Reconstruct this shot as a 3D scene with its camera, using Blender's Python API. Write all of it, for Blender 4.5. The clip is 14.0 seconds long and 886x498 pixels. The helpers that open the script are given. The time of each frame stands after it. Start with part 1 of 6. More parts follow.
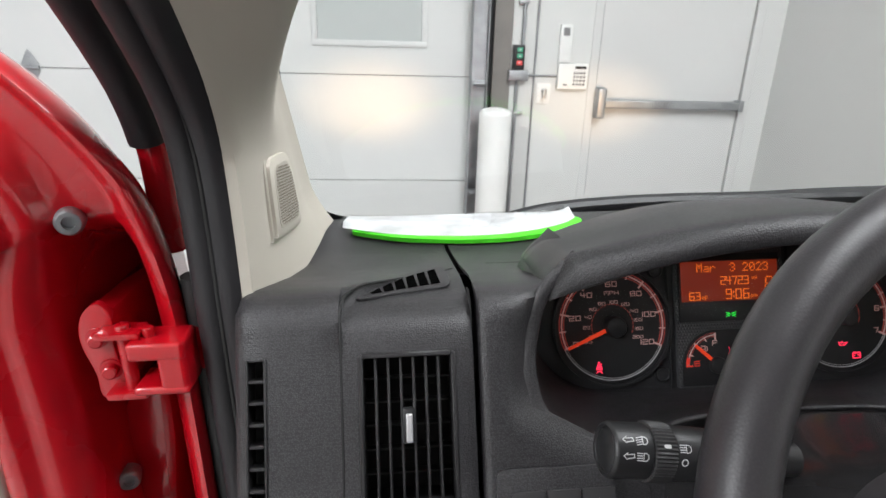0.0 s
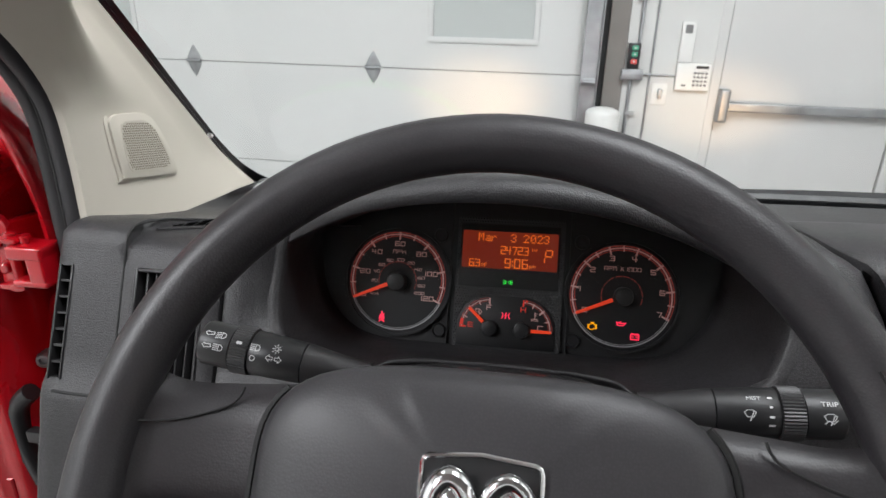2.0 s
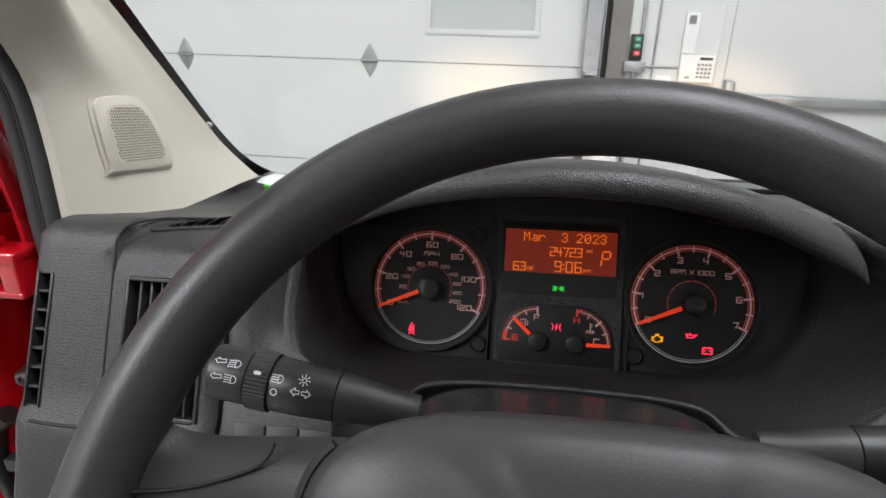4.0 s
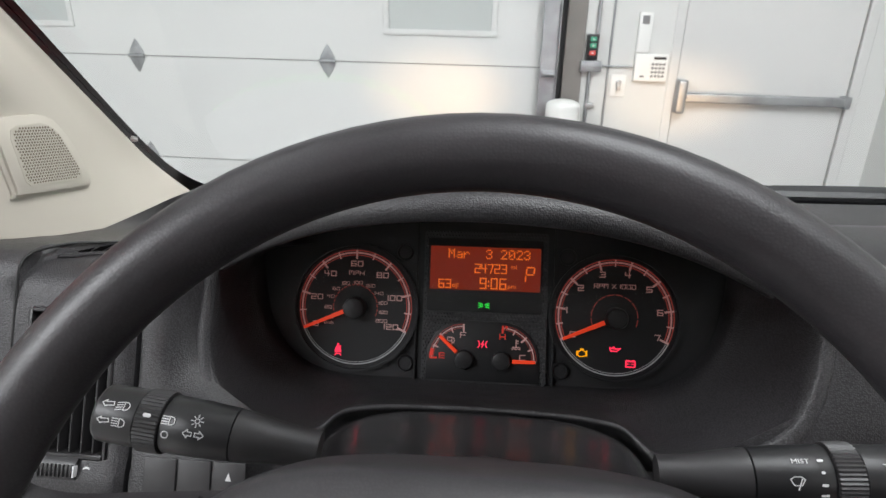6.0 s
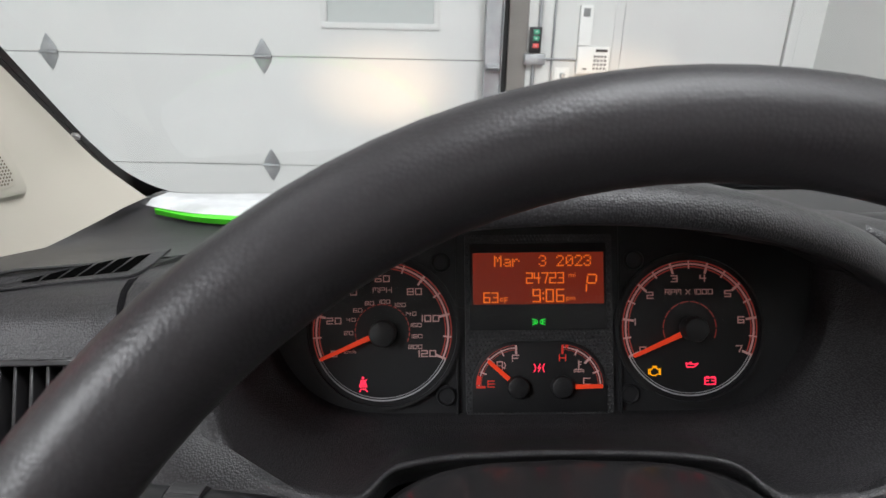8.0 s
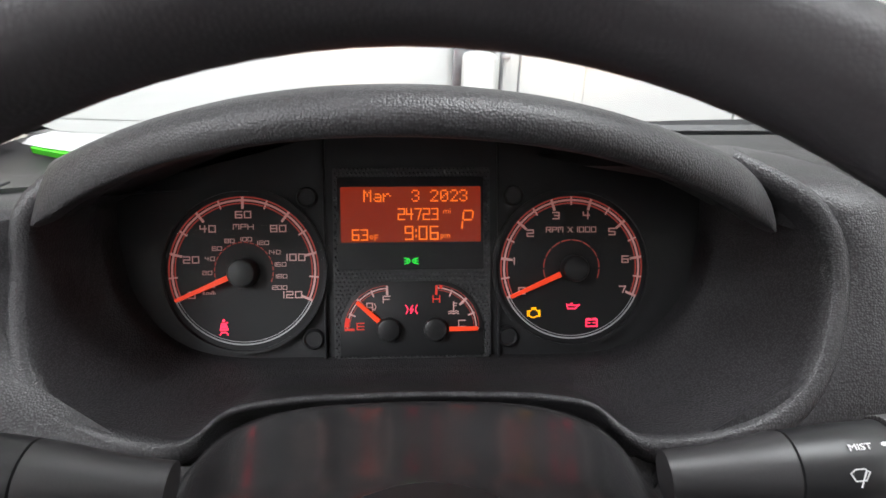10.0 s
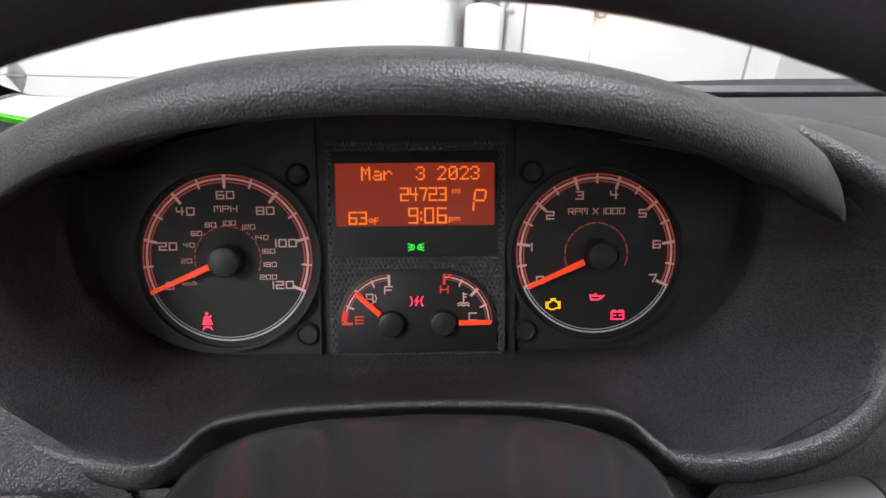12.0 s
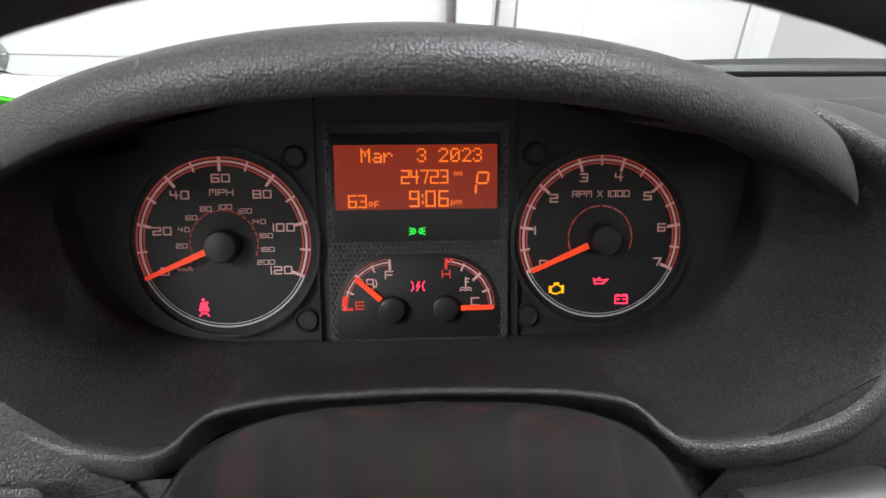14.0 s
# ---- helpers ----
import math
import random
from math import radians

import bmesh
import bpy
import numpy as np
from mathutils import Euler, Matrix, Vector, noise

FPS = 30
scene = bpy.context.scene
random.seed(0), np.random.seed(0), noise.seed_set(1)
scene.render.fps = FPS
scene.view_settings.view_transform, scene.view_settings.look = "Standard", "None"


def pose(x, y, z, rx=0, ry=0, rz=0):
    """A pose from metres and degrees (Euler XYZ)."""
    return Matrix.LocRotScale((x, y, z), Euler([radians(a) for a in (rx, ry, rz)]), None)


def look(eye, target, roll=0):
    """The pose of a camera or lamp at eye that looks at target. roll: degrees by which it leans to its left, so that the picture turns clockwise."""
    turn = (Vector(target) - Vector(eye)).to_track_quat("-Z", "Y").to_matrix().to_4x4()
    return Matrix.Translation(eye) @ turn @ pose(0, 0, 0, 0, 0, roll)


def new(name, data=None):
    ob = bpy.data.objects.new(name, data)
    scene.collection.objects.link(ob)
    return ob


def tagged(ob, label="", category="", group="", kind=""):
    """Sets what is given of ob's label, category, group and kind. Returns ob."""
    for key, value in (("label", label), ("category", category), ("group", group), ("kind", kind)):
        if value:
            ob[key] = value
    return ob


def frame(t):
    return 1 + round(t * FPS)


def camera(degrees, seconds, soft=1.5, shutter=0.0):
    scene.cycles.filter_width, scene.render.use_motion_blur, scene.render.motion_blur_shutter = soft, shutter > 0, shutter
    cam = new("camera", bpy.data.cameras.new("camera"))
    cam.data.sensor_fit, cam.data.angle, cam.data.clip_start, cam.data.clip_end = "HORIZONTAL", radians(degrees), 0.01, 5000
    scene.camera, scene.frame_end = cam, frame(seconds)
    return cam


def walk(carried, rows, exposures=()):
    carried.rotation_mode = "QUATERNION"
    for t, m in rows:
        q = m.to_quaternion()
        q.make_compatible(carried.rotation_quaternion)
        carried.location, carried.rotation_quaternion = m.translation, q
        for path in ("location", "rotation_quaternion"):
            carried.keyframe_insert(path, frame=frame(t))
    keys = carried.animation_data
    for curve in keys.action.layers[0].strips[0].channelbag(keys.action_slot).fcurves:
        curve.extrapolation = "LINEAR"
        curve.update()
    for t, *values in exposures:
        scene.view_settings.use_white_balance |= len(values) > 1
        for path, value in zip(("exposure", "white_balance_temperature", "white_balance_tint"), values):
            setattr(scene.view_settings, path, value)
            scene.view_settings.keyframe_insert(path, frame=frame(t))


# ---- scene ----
# ---- the way of the camera ----
cam = camera(74.37, 14.0)
cam.data.dof.use_dof, cam.data.dof.focus_distance, cam.data.dof.aperture_fstop = True, 0.33, 26.0
PATH = [
    (0, (-0.2977, -0.4381, 1.3414), (-0.1198, 1.4350, 0.6633), 1.61),
    (0.5, (-0.2417, -0.4877, 1.3638), (-0.4052, 1.3848, 0.6802), 2.00),
    (1, (-0.0890, -0.5483, 1.3527), (-0.4166, 1.3000, 0.6623), 1.65),
    (1.5, (0.0339, -0.5265, 1.3451), (-0.2930, 1.3211, 0.6526), 1.70),
    (2, (0.0061, -0.5002, 1.3369), (-0.3085, 1.3498, 0.6451), 1.69),
    (2.5, (-0.0117, -0.4561, 1.3264), (-0.3160, 1.3937, 0.6294), 1.70),
    (3, (-0.0412, -0.4365, 1.3142), (-0.3406, 1.4128, 0.6140), 1.56),
    (5.5, (-0.0307, -0.4482, 1.3262), (-0.2826, 1.4047, 0.6168), 1.79),
    (6, (-0.0084, -0.4255, 1.3295), (-0.1940, 1.4360, 0.6222), 1.41),
    (6.5, (-0.0144, -0.4102, 1.3209), (-0.0698, 1.4610, 0.6170), 1.23),
    (7, (-0.0375, -0.3938, 1.3195), (-0.0550, 1.4770, 0.6126), 1.43),
    (7.5, (-0.0638, -0.3569, 1.3099), (-0.0669, 1.5131, 0.6005), 1.39),
    (8, (-0.0831, -0.3555, 1.3079), (-0.0584, 1.5135, 0.5965), 1.28),
    (8.5, (-0.0470, -0.3577, 1.3099), (0.0094, 1.5096, 0.5959), 1.43),
    (9, (-0.0107, -0.3608, 1.3002), (0.0665, 1.4977, 0.5653), 1.89),
    (11.5, (-0.0170, -0.2989, 1.2791), (0.0776, 1.4676, 0.3459), 2.37),
    (12, (-0.0152, -0.2978, 1.2796), (0.0709, 1.4617, 0.3326), 2.15),
    (12.5, (-0.0173, -0.2941, 1.2795), (0.0853, 1.4525, 0.3104), 2.35),
    (13, (-0.0167, -0.2925, 1.2790), (0.0868, 1.4457, 0.2952), 2.39),
    (13.5, (-0.0201, -0.2917, 1.2780), (0.0998, 1.4408, 0.2860), 2.53),
    (14, (-0.0203, -0.2914, 1.2778), (0.0954, 1.4352, 0.2751), 2.46),
]
EXPOSURES = [(0.0, -0.30), (0.5, -0.50), (1.5, -0.54), (2.0, -0.40), (3.0, -0.38), (5.5, -0.25), (6.5, -0.38), (8.0, -0.40), (8.5, -0.40), (9.0, -0.03), (11.5, 0.38), (12.5, 0.33), (14.0, 0.38)]
walk(cam, [(t, look(eye, target, roll)) for t, eye, target, roll in PATH], EXPOSURES)

# ---- world and lamps ----
world = bpy.data.worlds.new("world")
scene.world = world
world.use_nodes = True
world.node_tree.nodes["Background"].inputs[0].default_value = (0.8, 0.85, 1.0, 1)
world.node_tree.nodes["Background"].inputs[1].default_value = 0.05

FLOOR_Z, WALL_Y, CEIL_Z = -0.10, 3.13, 4.2


def ceiling_lamp(x, y, sx, sy, watts, colour=(0.965, 0.985, 1.02)):
    data = bpy.data.lights.new("ceiling_lamp", "AREA")
    data.shape, data.size, data.size_y, data.energy, data.color = "RECTANGLE", sx, sy, watts, colour
    new("ceiling_lamp", data).matrix_world = pose(x, y, CEIL_Z - 0.12)


for lx, ly, watts in ((-2.2, -0.3, 25), (0.9, -0.6, 130), (-3.6, -3.0, 360), (1.4, -1.9, 200), (-3.2, -4.6, 25), (1.4, -4.6, 30)):
    ceiling_lamp(lx, ly, 1.0, 2.4, watts)


def headlamp(x):
    data = bpy.data.lights.new("headlamp", "SPOT")
    data.energy, data.color, data.spot_size, data.spot_blend, data.shadow_soft_size = 95, (1.0, 0.66, 0.38), radians(17), 1.0, 0.05
    new("headlamp", data).matrix_world = look((x, 1.15, 0.72), (x, 3.1, 0.975)) @ Matrix.Diagonal((1.8, 1, 1, 1))


headlamp(-0.42)
headlamp(0.95)

# ---- materials ----


def material(name, colour, rough=0.5, metal=0.0, grain=None, bump=0.0, vary=0.0, vary_scale=8.0, coat=0.0, emit=None, strength=0.0, cells=None, spec=None, rough_vary=0.0, pit_shade=0.08):
    """Principled surface. grain: noise scale of the relief; cells: voronoi scale of a pebbled relief; vary: blotches of tone."""
    m = bpy.data.materials.new(name)
    m.use_nodes = True
    nt = m.node_tree
    b = nt.nodes["Principled BSDF"]
    b.inputs["Base Color"].default_value = (*colour, 1)
    b.inputs["Roughness"].default_value, b.inputs["Metallic"].default_value = rough, metal
    b.inputs["Coat Weight"].default_value = coat
    b.inputs["Coat Roughness"].default_value = 0.05
    if spec is not None:
        b.inputs["Specular IOR Level"].default_value = spec
    if emit:
        b.inputs["Emission Color"].default_value = (*emit, 1)
        b.inputs["Emission Strength"].default_value = strength
    co = nt.nodes.new("ShaderNodeTexCoord")
    if vary or rough_vary:
        n = nt.nodes.new("ShaderNodeTexNoise")
        n.inputs["Scale"].default_value, n.inputs["Detail"].default_value = vary_scale, 6
        nt.links.new(co.outputs["Object"], n.inputs["Vector"])
        if vary:
            r = nt.nodes.new("ShaderNodeMapRange")
            r.inputs[1].default_value, r.inputs[2].default_value = 0.3, 0.7
            r.inputs[3].default_value, r.inputs[4].default_value = 1 - vary, 1 + vary
            nt.links.new(n.outputs["Fac"], r.inputs[0])
            mul = nt.nodes.new("ShaderNodeVectorMath")
            mul.operation = "SCALE"
            mul.inputs[0].default_value = colour
            nt.links.new(r.outputs[0], mul.inputs["Scale"])
            nt.links.new(mul.outputs[0], b.inputs["Base Color"])
        if rough_vary:
            q = nt.nodes.new("ShaderNodeMapRange")
            q.inputs[1].default_value, q.inputs[2].default_value = 0.3, 0.7
            q.inputs[3].default_value, q.inputs[4].default_value = rough - rough_vary, rough + rough_vary
            nt.links.new(n.outputs["Fac"], q.inputs[0])
            nt.links.new(q.outputs[0], b.inputs["Roughness"])
    if bump:
        bp = nt.nodes.new("ShaderNodeBump")
        bp.inputs["Strength"].default_value = 1.0
        bp.inputs["Distance"].default_value = bump
        if cells:
            v = nt.nodes.new("ShaderNodeTexVoronoi")
            v.feature = "F1"
            v.inputs["Scale"].default_value, v.inputs["Randomness"].default_value = cells, 0.75
            warp = nt.nodes.new("ShaderNodeTexNoise")
            warp.inputs["Scale"].default_value = cells * 0.45
            nt.links.new(co.outputs["Object"], warp.inputs["Vector"])
            mix = nt.nodes.new("ShaderNodeVectorMath")
            mix.operation = "MULTIPLY_ADD"
            mix.inputs[1].default_value = (0.12 / cells,) * 3
            nt.links.new(warp.outputs["Color"], mix.inputs[0])
            nt.links.new(co.outputs["Object"], mix.inputs[2])
            nt.links.new(mix.outputs[0], v.inputs["Vector"])
            nt.links.new(v.outputs["Distance"], bp.inputs["Height"])
            bp.invert = True
            # Shade in the grain's pits is put into the base colour, tops lightened
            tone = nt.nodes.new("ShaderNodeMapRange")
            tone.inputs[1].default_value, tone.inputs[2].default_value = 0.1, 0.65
            tone.inputs[3].default_value, tone.inputs[4].default_value = 1 + pit_shade, 1 - 1.6 * pit_shade
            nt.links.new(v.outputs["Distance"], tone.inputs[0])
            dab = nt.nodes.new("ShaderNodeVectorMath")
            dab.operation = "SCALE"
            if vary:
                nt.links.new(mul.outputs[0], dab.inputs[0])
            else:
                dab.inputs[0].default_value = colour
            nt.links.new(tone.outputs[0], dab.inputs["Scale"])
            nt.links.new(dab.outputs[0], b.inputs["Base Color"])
        else:
            g = nt.nodes.new("ShaderNodeTexNoise")
            g.inputs["Scale"].default_value, g.inputs["Detail"].default_value = grain or 200, 4
            nt.links.new(co.outputs["Object"], g.inputs["Vector"])
            nt.links.new(g.outputs["Fac"], bp.inputs["Height"])
        nt.links.new(bp.outputs[0], b.inputs["Normal"])
    return m


def glass_material(name, tint=(1, 1, 1), ior=1.45, gloss=0.0):
    """A thin clear pane: it lets all through but what its Fresnel gloss mirrors."""
    m = bpy.data.materials.new(name)
    m.use_nodes = True
    nt = m.node_tree
    nt.nodes.clear()
    out, mix = nt.nodes.new("ShaderNodeOutputMaterial"), nt.nodes.new("ShaderNodeMixShader")
    clear, mirror, fres = nt.nodes.new("ShaderNodeBsdfTransparent"), nt.nodes.new("ShaderNodeBsdfGlossy"), nt.nodes.new("ShaderNodeFresnel")
    clear.inputs[0].default_value = (*tint, 1)
    mirror.inputs["Roughness"].default_value = gloss
    fres.inputs["IOR"].default_value = ior
    nt.links.new(fres.outputs[0], mix.inputs[0])
    nt.links.new(clear.outputs[0], mix.inputs[1])
    nt.links.new(mirror.outputs[0], mix.inputs[2])
    nt.links.new(mix.outputs[0], out.inputs[0])
    return m


DASH = material("dash_plastic", (0.036, 0.0345, 0.0368), 0.41, spec=0.50, bump=0.00026, pit_shade=0.35, cells=900, vary=0.10, vary_scale=14, rough_vary=0.05)
SMOOTH = material("smooth_plastic", (0.030, 0.029, 0.030), 0.42, bump=0.00004, grain=900, vary=0.08, vary_scale=20)
COLUMN = material("column_plastic", (0.026, 0.025, 0.026), 0.18, bump=0.000005, grain=1400, vary=0.04, vary_scale=12)
RIM = material("rim_urethane", (0.031, 0.0285, 0.031), 0.40, bump=0.00007, cells=800, vary=0.08, vary_scale=18, rough_vary=0.05)
HUB = material("hub_plastic", (0.040, 0.038, 0.041), 0.44, bump=0.00004, cells=800, vary=0.06, vary_scale=12)
BLACK = material("black_plastic", (0.015, 0.015, 0.016), 0.40)
SLOT_SHADE = material("slot_shade_black", (0.002, 0.002, 0.002), 1.0, spec=0.0)
PARTITION = material("unseen_partition_grey", (0.14, 0.14, 0.145), 0.7, vary=0.08, vary_scale=3)
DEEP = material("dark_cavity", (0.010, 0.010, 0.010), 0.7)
VENT = material("vent_plastic", (0.022, 0.021, 0.022), 0.36, bump=0.00003, grain=1200)
BEIGE = material("pillar_cloth_plastic", (0.49, 0.455, 0.39), 0.62, bump=0.00006, grain=1500, vary=0.04, vary_scale=5)
DOORTRIM = material("door_trim_plastic", (0.44, 0.37, 0.32), 0.6, bump=0.00006, grain=1300, vary=0.04, vary_scale=4)
RED = material("red_paint", (0.46, 0.003, 0.010), 0.24, coat=0.9, spec=0.3, vary=0.05, vary_scale=3, rough_vary=0.06)
RUBBER = material("seal_rubber", (0.016, 0.015, 0.017), 0.52, bump=0.00005, grain=700, vary=0.12, vary_scale=25)
FRIT = material("black_frit", (0.004, 0.004, 0.005), 0.3)
GLASS = glass_material("clear_glass", (0.95, 0.97, 0.96), 1.3)
LENS = glass_material("lens_glass", (0.94, 0.94, 0.94), 1.13)
CHROME = material("chrome", (0.75, 0.75, 0.76), 0.10, 1.0, bump=0.00002, grain=300)
SILVER = material("silver_paint", (0.62, 0.62, 0.63), 0.32, 0.6)
STEEL = material("galvanised_steel", (0.36, 0.37, 0.38), 0.42, 0.8, bump=0.0002, grain=60, vary=0.25, vary_scale=9)
JAMB = material("jamb_paint", (0.20, 0.185, 0.17), 0.55, vary=0.12, vary_scale=6)
WALL = material("wall_paint", (0.62, 0.625, 0.61), 0.55, bump=0.0004, grain=90, vary=0.02, vary_scale=1.5)
DOORPAINT = material("garage_door_paint", (0.62, 0.63, 0.62), 0.38, bump=0.0003, grain=40, vary=0.025, vary_scale=2.0)
STEELDOOR = material("steel_door_paint", (0.61, 0.61, 0.60), 0.36, bump=0.0002, grain=60, vary=0.02, vary_scale=2)
CONCRETE = material("concrete", (0.34, 0.33, 0.32), 0.45, bump=0.001, grain=30, vary=0.2, vary_scale=2.5)
CEILING = material("ceiling_paint", (0.8, 0.8, 0.79), 0.7, vary=0.02, vary_scale=1)
WHITE = material("white_plastic", (0.78, 0.78, 0.76), 0.4, vary=0.02, vary_scale=20)
BOLLARD = material("bollard_sleeve", (0.80, 0.80, 0.78), 0.45, vary=0.03, vary_scale=8)
HEADLINER = material("headliner_cloth", (0.60, 0.585, 0.57), 0.9, bump=0.0004, grain=500, vary=0.05, vary_scale=6)
PAPER = material("white_paper", (0.64, 0.64, 0.65), 0.45, bump=0.001, grain=30, vary=0.22, vary_scale=45)
GREEN = material("green_plastic_film", (0.10, 0.86, 0.03), 0.35, vary=0.15, vary_scale=30)
PRINT = material("printed_white", (0.62, 0.62, 0.62), 0.5)
GREYPRINT = material("printed_grey", (0.20, 0.20, 0.20), 0.5)
FACE = material("dial_face", (0.010, 0.010, 0.011), 0.50, vary=0.1, vary_scale=60)
PANELBLACK = material("cluster_panel", (0.018, 0.018, 0.0195), 0.45, bump=0.00003, grain=1500)
PINK = material("backlit_print", (0.62, 0.47, 0.45), 0.5, emit=(1.0, 0.30, 0.24), strength=0.13)
REDLINE = material("backlit_red_line", (0.35, 0.06, 0.05), 0.5, emit=(1.0, 0.10, 0.07), strength=0.15)
ARCWHITE = material("white_scale_line", (0.55, 0.55, 0.56), 0.4)
NEEDLE = material("needle_red", (0.85, 0.07, 0.02), 0.4, emit=(1.0, 0.05, 0.01), strength=0.38)
REDPRINT = material("backlit_red_print", (0.6, 0.03, 0.02), 0.5, emit=(1.0, 0.06, 0.03), strength=0.28)
LCD = material("lcd_backlight", (0.03, 0.006, 0.003), 0.35, emit=(1.0, 0.07, 0.010), strength=0.165)
LCDTEXT = material("lcd_segments", (0.3, 0.08, 0.02), 0.4, emit=(1.0, 0.20, 0.012), strength=0.9)
LAMPRED = material("red_telltale", (0.3, 0.01, 0.02), 0.4, emit=(1.0, 0.03, 0.085), strength=1.9)
LAMPAMBER = material("amber_telltale", (0.3, 0.15, 0.0), 0.4, emit=(1.0, 0.40, 0.0), strength=1.2)
LAMPGREEN = material("green_telltale", (0.02, 0.3, 0.03), 0.4, emit=(0.03, 1.0, 0.08), strength=0.9)
BTNGREEN = material("button_green", (0.05, 0.35, 0.20), 0.4)
BTNRED = material("button_red", (0.75, 0.08, 0.07), 0.4)
GARAGEGLASS = material("obscured_pane", (0.48, 0.51, 0.50), 0.25)
VINYL = material("van_floor_vinyl", (0.05, 0.05, 0.05), 0.7, bump=0.0004, grain=200, vary=0.1)
DOORGLASS = glass_material("door_glass", (0.55, 0.70, 0.62), 1.5)
BEZEL = material("bezel_plastic", (0.055, 0.055, 0.057), 0.32)

# ---- building tools ----
VAN = Matrix.Translation((-0.017, 0, 1.13)) @ pose(0, 0, 0, 0, -1.75, 0) @ Matrix.Translation((0.017, 0, -1.13))
BASES = {}


def thing(name, label, category, base=(0, 0, 0), van=True, group="", kind=""):
    ob = new(name)
    ob.empty_display_size = 0.05
    ob.matrix_world = (VAN if van else Matrix()) @ Matrix.Translation(base)
    BASES[name_of(ob)] = Vector(base)
    return tagged(ob, label, category, group, kind)


def name_of(ob):
    return ob.name


def shade(me, angle=38):
    me.polygons.foreach_set("use_smooth", [True] * len(me.polygons))
    me.set_sharp_from_angle(angle=radians(angle))


def part(name, bm, mat, parent=None, label="", smooth=True, angle=38):
    me = bpy.data.meshes.new(name)
    if isinstance(bm, tuple):
        me.from_pydata([tuple(v) for v in bm[0]], [], bm[1])
    else:
        bmesh.ops.recalc_face_normals(bm, faces=bm.faces[:])
        bm.to_mesh(me)
        bm.free()
    me.update()
    if smooth:
        shade(me, angle)
    me.materials.append(mat)
    ob = new(name, me)
    if parent:
        ob.parent = parent
        if name_of(parent) in BASES:
            ob.matrix_basis = Matrix.Translation(-BASES[name_of(parent)])
    if label:
        ob["label"] = label
    return ob


def facing(ob, p=(0, -0.4, 1.35)):
    """Turns a pane's faces towards the cabin."""
    me = ob.data
    bm = bmesh.new()
    bm.from_mesh(me)
    for f in bm.faces:
        if f.normal.dot(Vector(p) - f.calc_center_median()) < 0:
            f.normal_flip()
    bm.to_mesh(me)
    bm.free()
    ob.visible_shadow = False
    return ob


def whole(name, bm, mat, label, category, van=True, kind="", group="", smooth=True):
    ob = part(name, bm, mat, None, "", smooth)
    ob.matrix_world = VAN if van else Matrix()
    return tagged(ob, label, category, group, kind)


def join(*bms):
    """One bmesh out of several."""
    out = bmesh.new()
    for bm in bms:
        me = bpy.data.meshes.new("tmp")
        bm.to_mesh(me)
        bm.free()
        out.from_mesh(me)
        bpy.data.meshes.remove(me)
    return out


def box(x0, x1, y0, y1, z0, z1, bevel=0.0, seg=2, m=None):
    bm = bmesh.new()
    bmesh.ops.create_cube(bm, size=1)
    bmesh.ops.transform(bm, matrix=Matrix.LocRotScale(((x0 + x1) / 2, (y0 + y1) / 2, (z0 + z1) / 2), None, (x1 - x0, y1 - y0, z1 - z0)), verts=bm.verts)
    if bevel:
        bmesh.ops.bevel(bm, geom=bm.edges[:], offset=bevel, segments=seg, profile=0.6, affect="EDGES", clamp_overlap=True)
    if m is not None:
        bmesh.ops.transform(bm, matrix=m, verts=bm.verts)
    return bm


def cyl(p, q, r0, r1=None, n=24, bevel=0.0):
    p, q = Vector(p), Vector(q)
    bm = bmesh.new()
    bmesh.ops.create_cone(bm, cap_ends=True, segments=n, radius1=r0, radius2=r0 if r1 is None else r1, depth=(q - p).length)
    if bevel:
        rims = [e for e in bm.edges if any(len(f.verts) > 4 for f in e.link_faces)]
        bmesh.ops.bevel(bm, geom=rims, offset=bevel, segments=3, profile=0.5, affect="EDGES", clamp_overlap=True)
    turn = (q - p).to_track_quat("Z", "Y").to_matrix().to_4x4()
    bmesh.ops.transform(bm, matrix=Matrix.Translation((p + q) / 2) @ turn, verts=bm.verts)
    return bm


def lathe(p, axis, profile, n=32):
    """A turned body: profile rows (along, radius) from p along axis."""
    axis = Vector(axis).normalized()
    turn = Matrix.Translation(p) @ axis.to_track_quat("Z", "Y").to_matrix().to_4x4()
    rows = [[turn @ Vector((r * math.cos(2 * math.pi * k / n), r * math.sin(2 * math.pi * k / n), h)) for k in range(n)] for h, r in profile]
    return sheet(rows, wrap=True, caps=True)


def sheet(rows, wrap=False, caps=False, skip=None):
    """A skin through rows of points."""
    bm = bmesh.new()
    vs = [[bm.verts.new(p) for p in row] for row in rows]
    n = len(rows[0])
    for i in range(len(rows) - 1):
        for j in range(n if wrap else n - 1):
            if skip and skip(i, j):
                continue
            bm.faces.new((vs[i][j], vs[i][(j + 1) % n], vs[i + 1][(j + 1) % n], vs[i + 1][j]))
    if caps:
        bm.faces.new(vs[0])
        bm.faces.new(vs[-1])
    loose = [v for v in bm.verts if not v.link_faces]
    bmesh.ops.delete(bm, geom=loose, context="VERTS")
    bmesh.ops.remove_doubles(bm, verts=bm.verts, dist=1e-6)
    return bm


def thick(bm, d):
    """Gives a skin a thickness."""
    bmesh.ops.recalc_face_normals(bm, faces=bm.faces[:])
    bmesh.ops.solidify(bm, geom=bm.faces[:], thickness=d)
    return bm


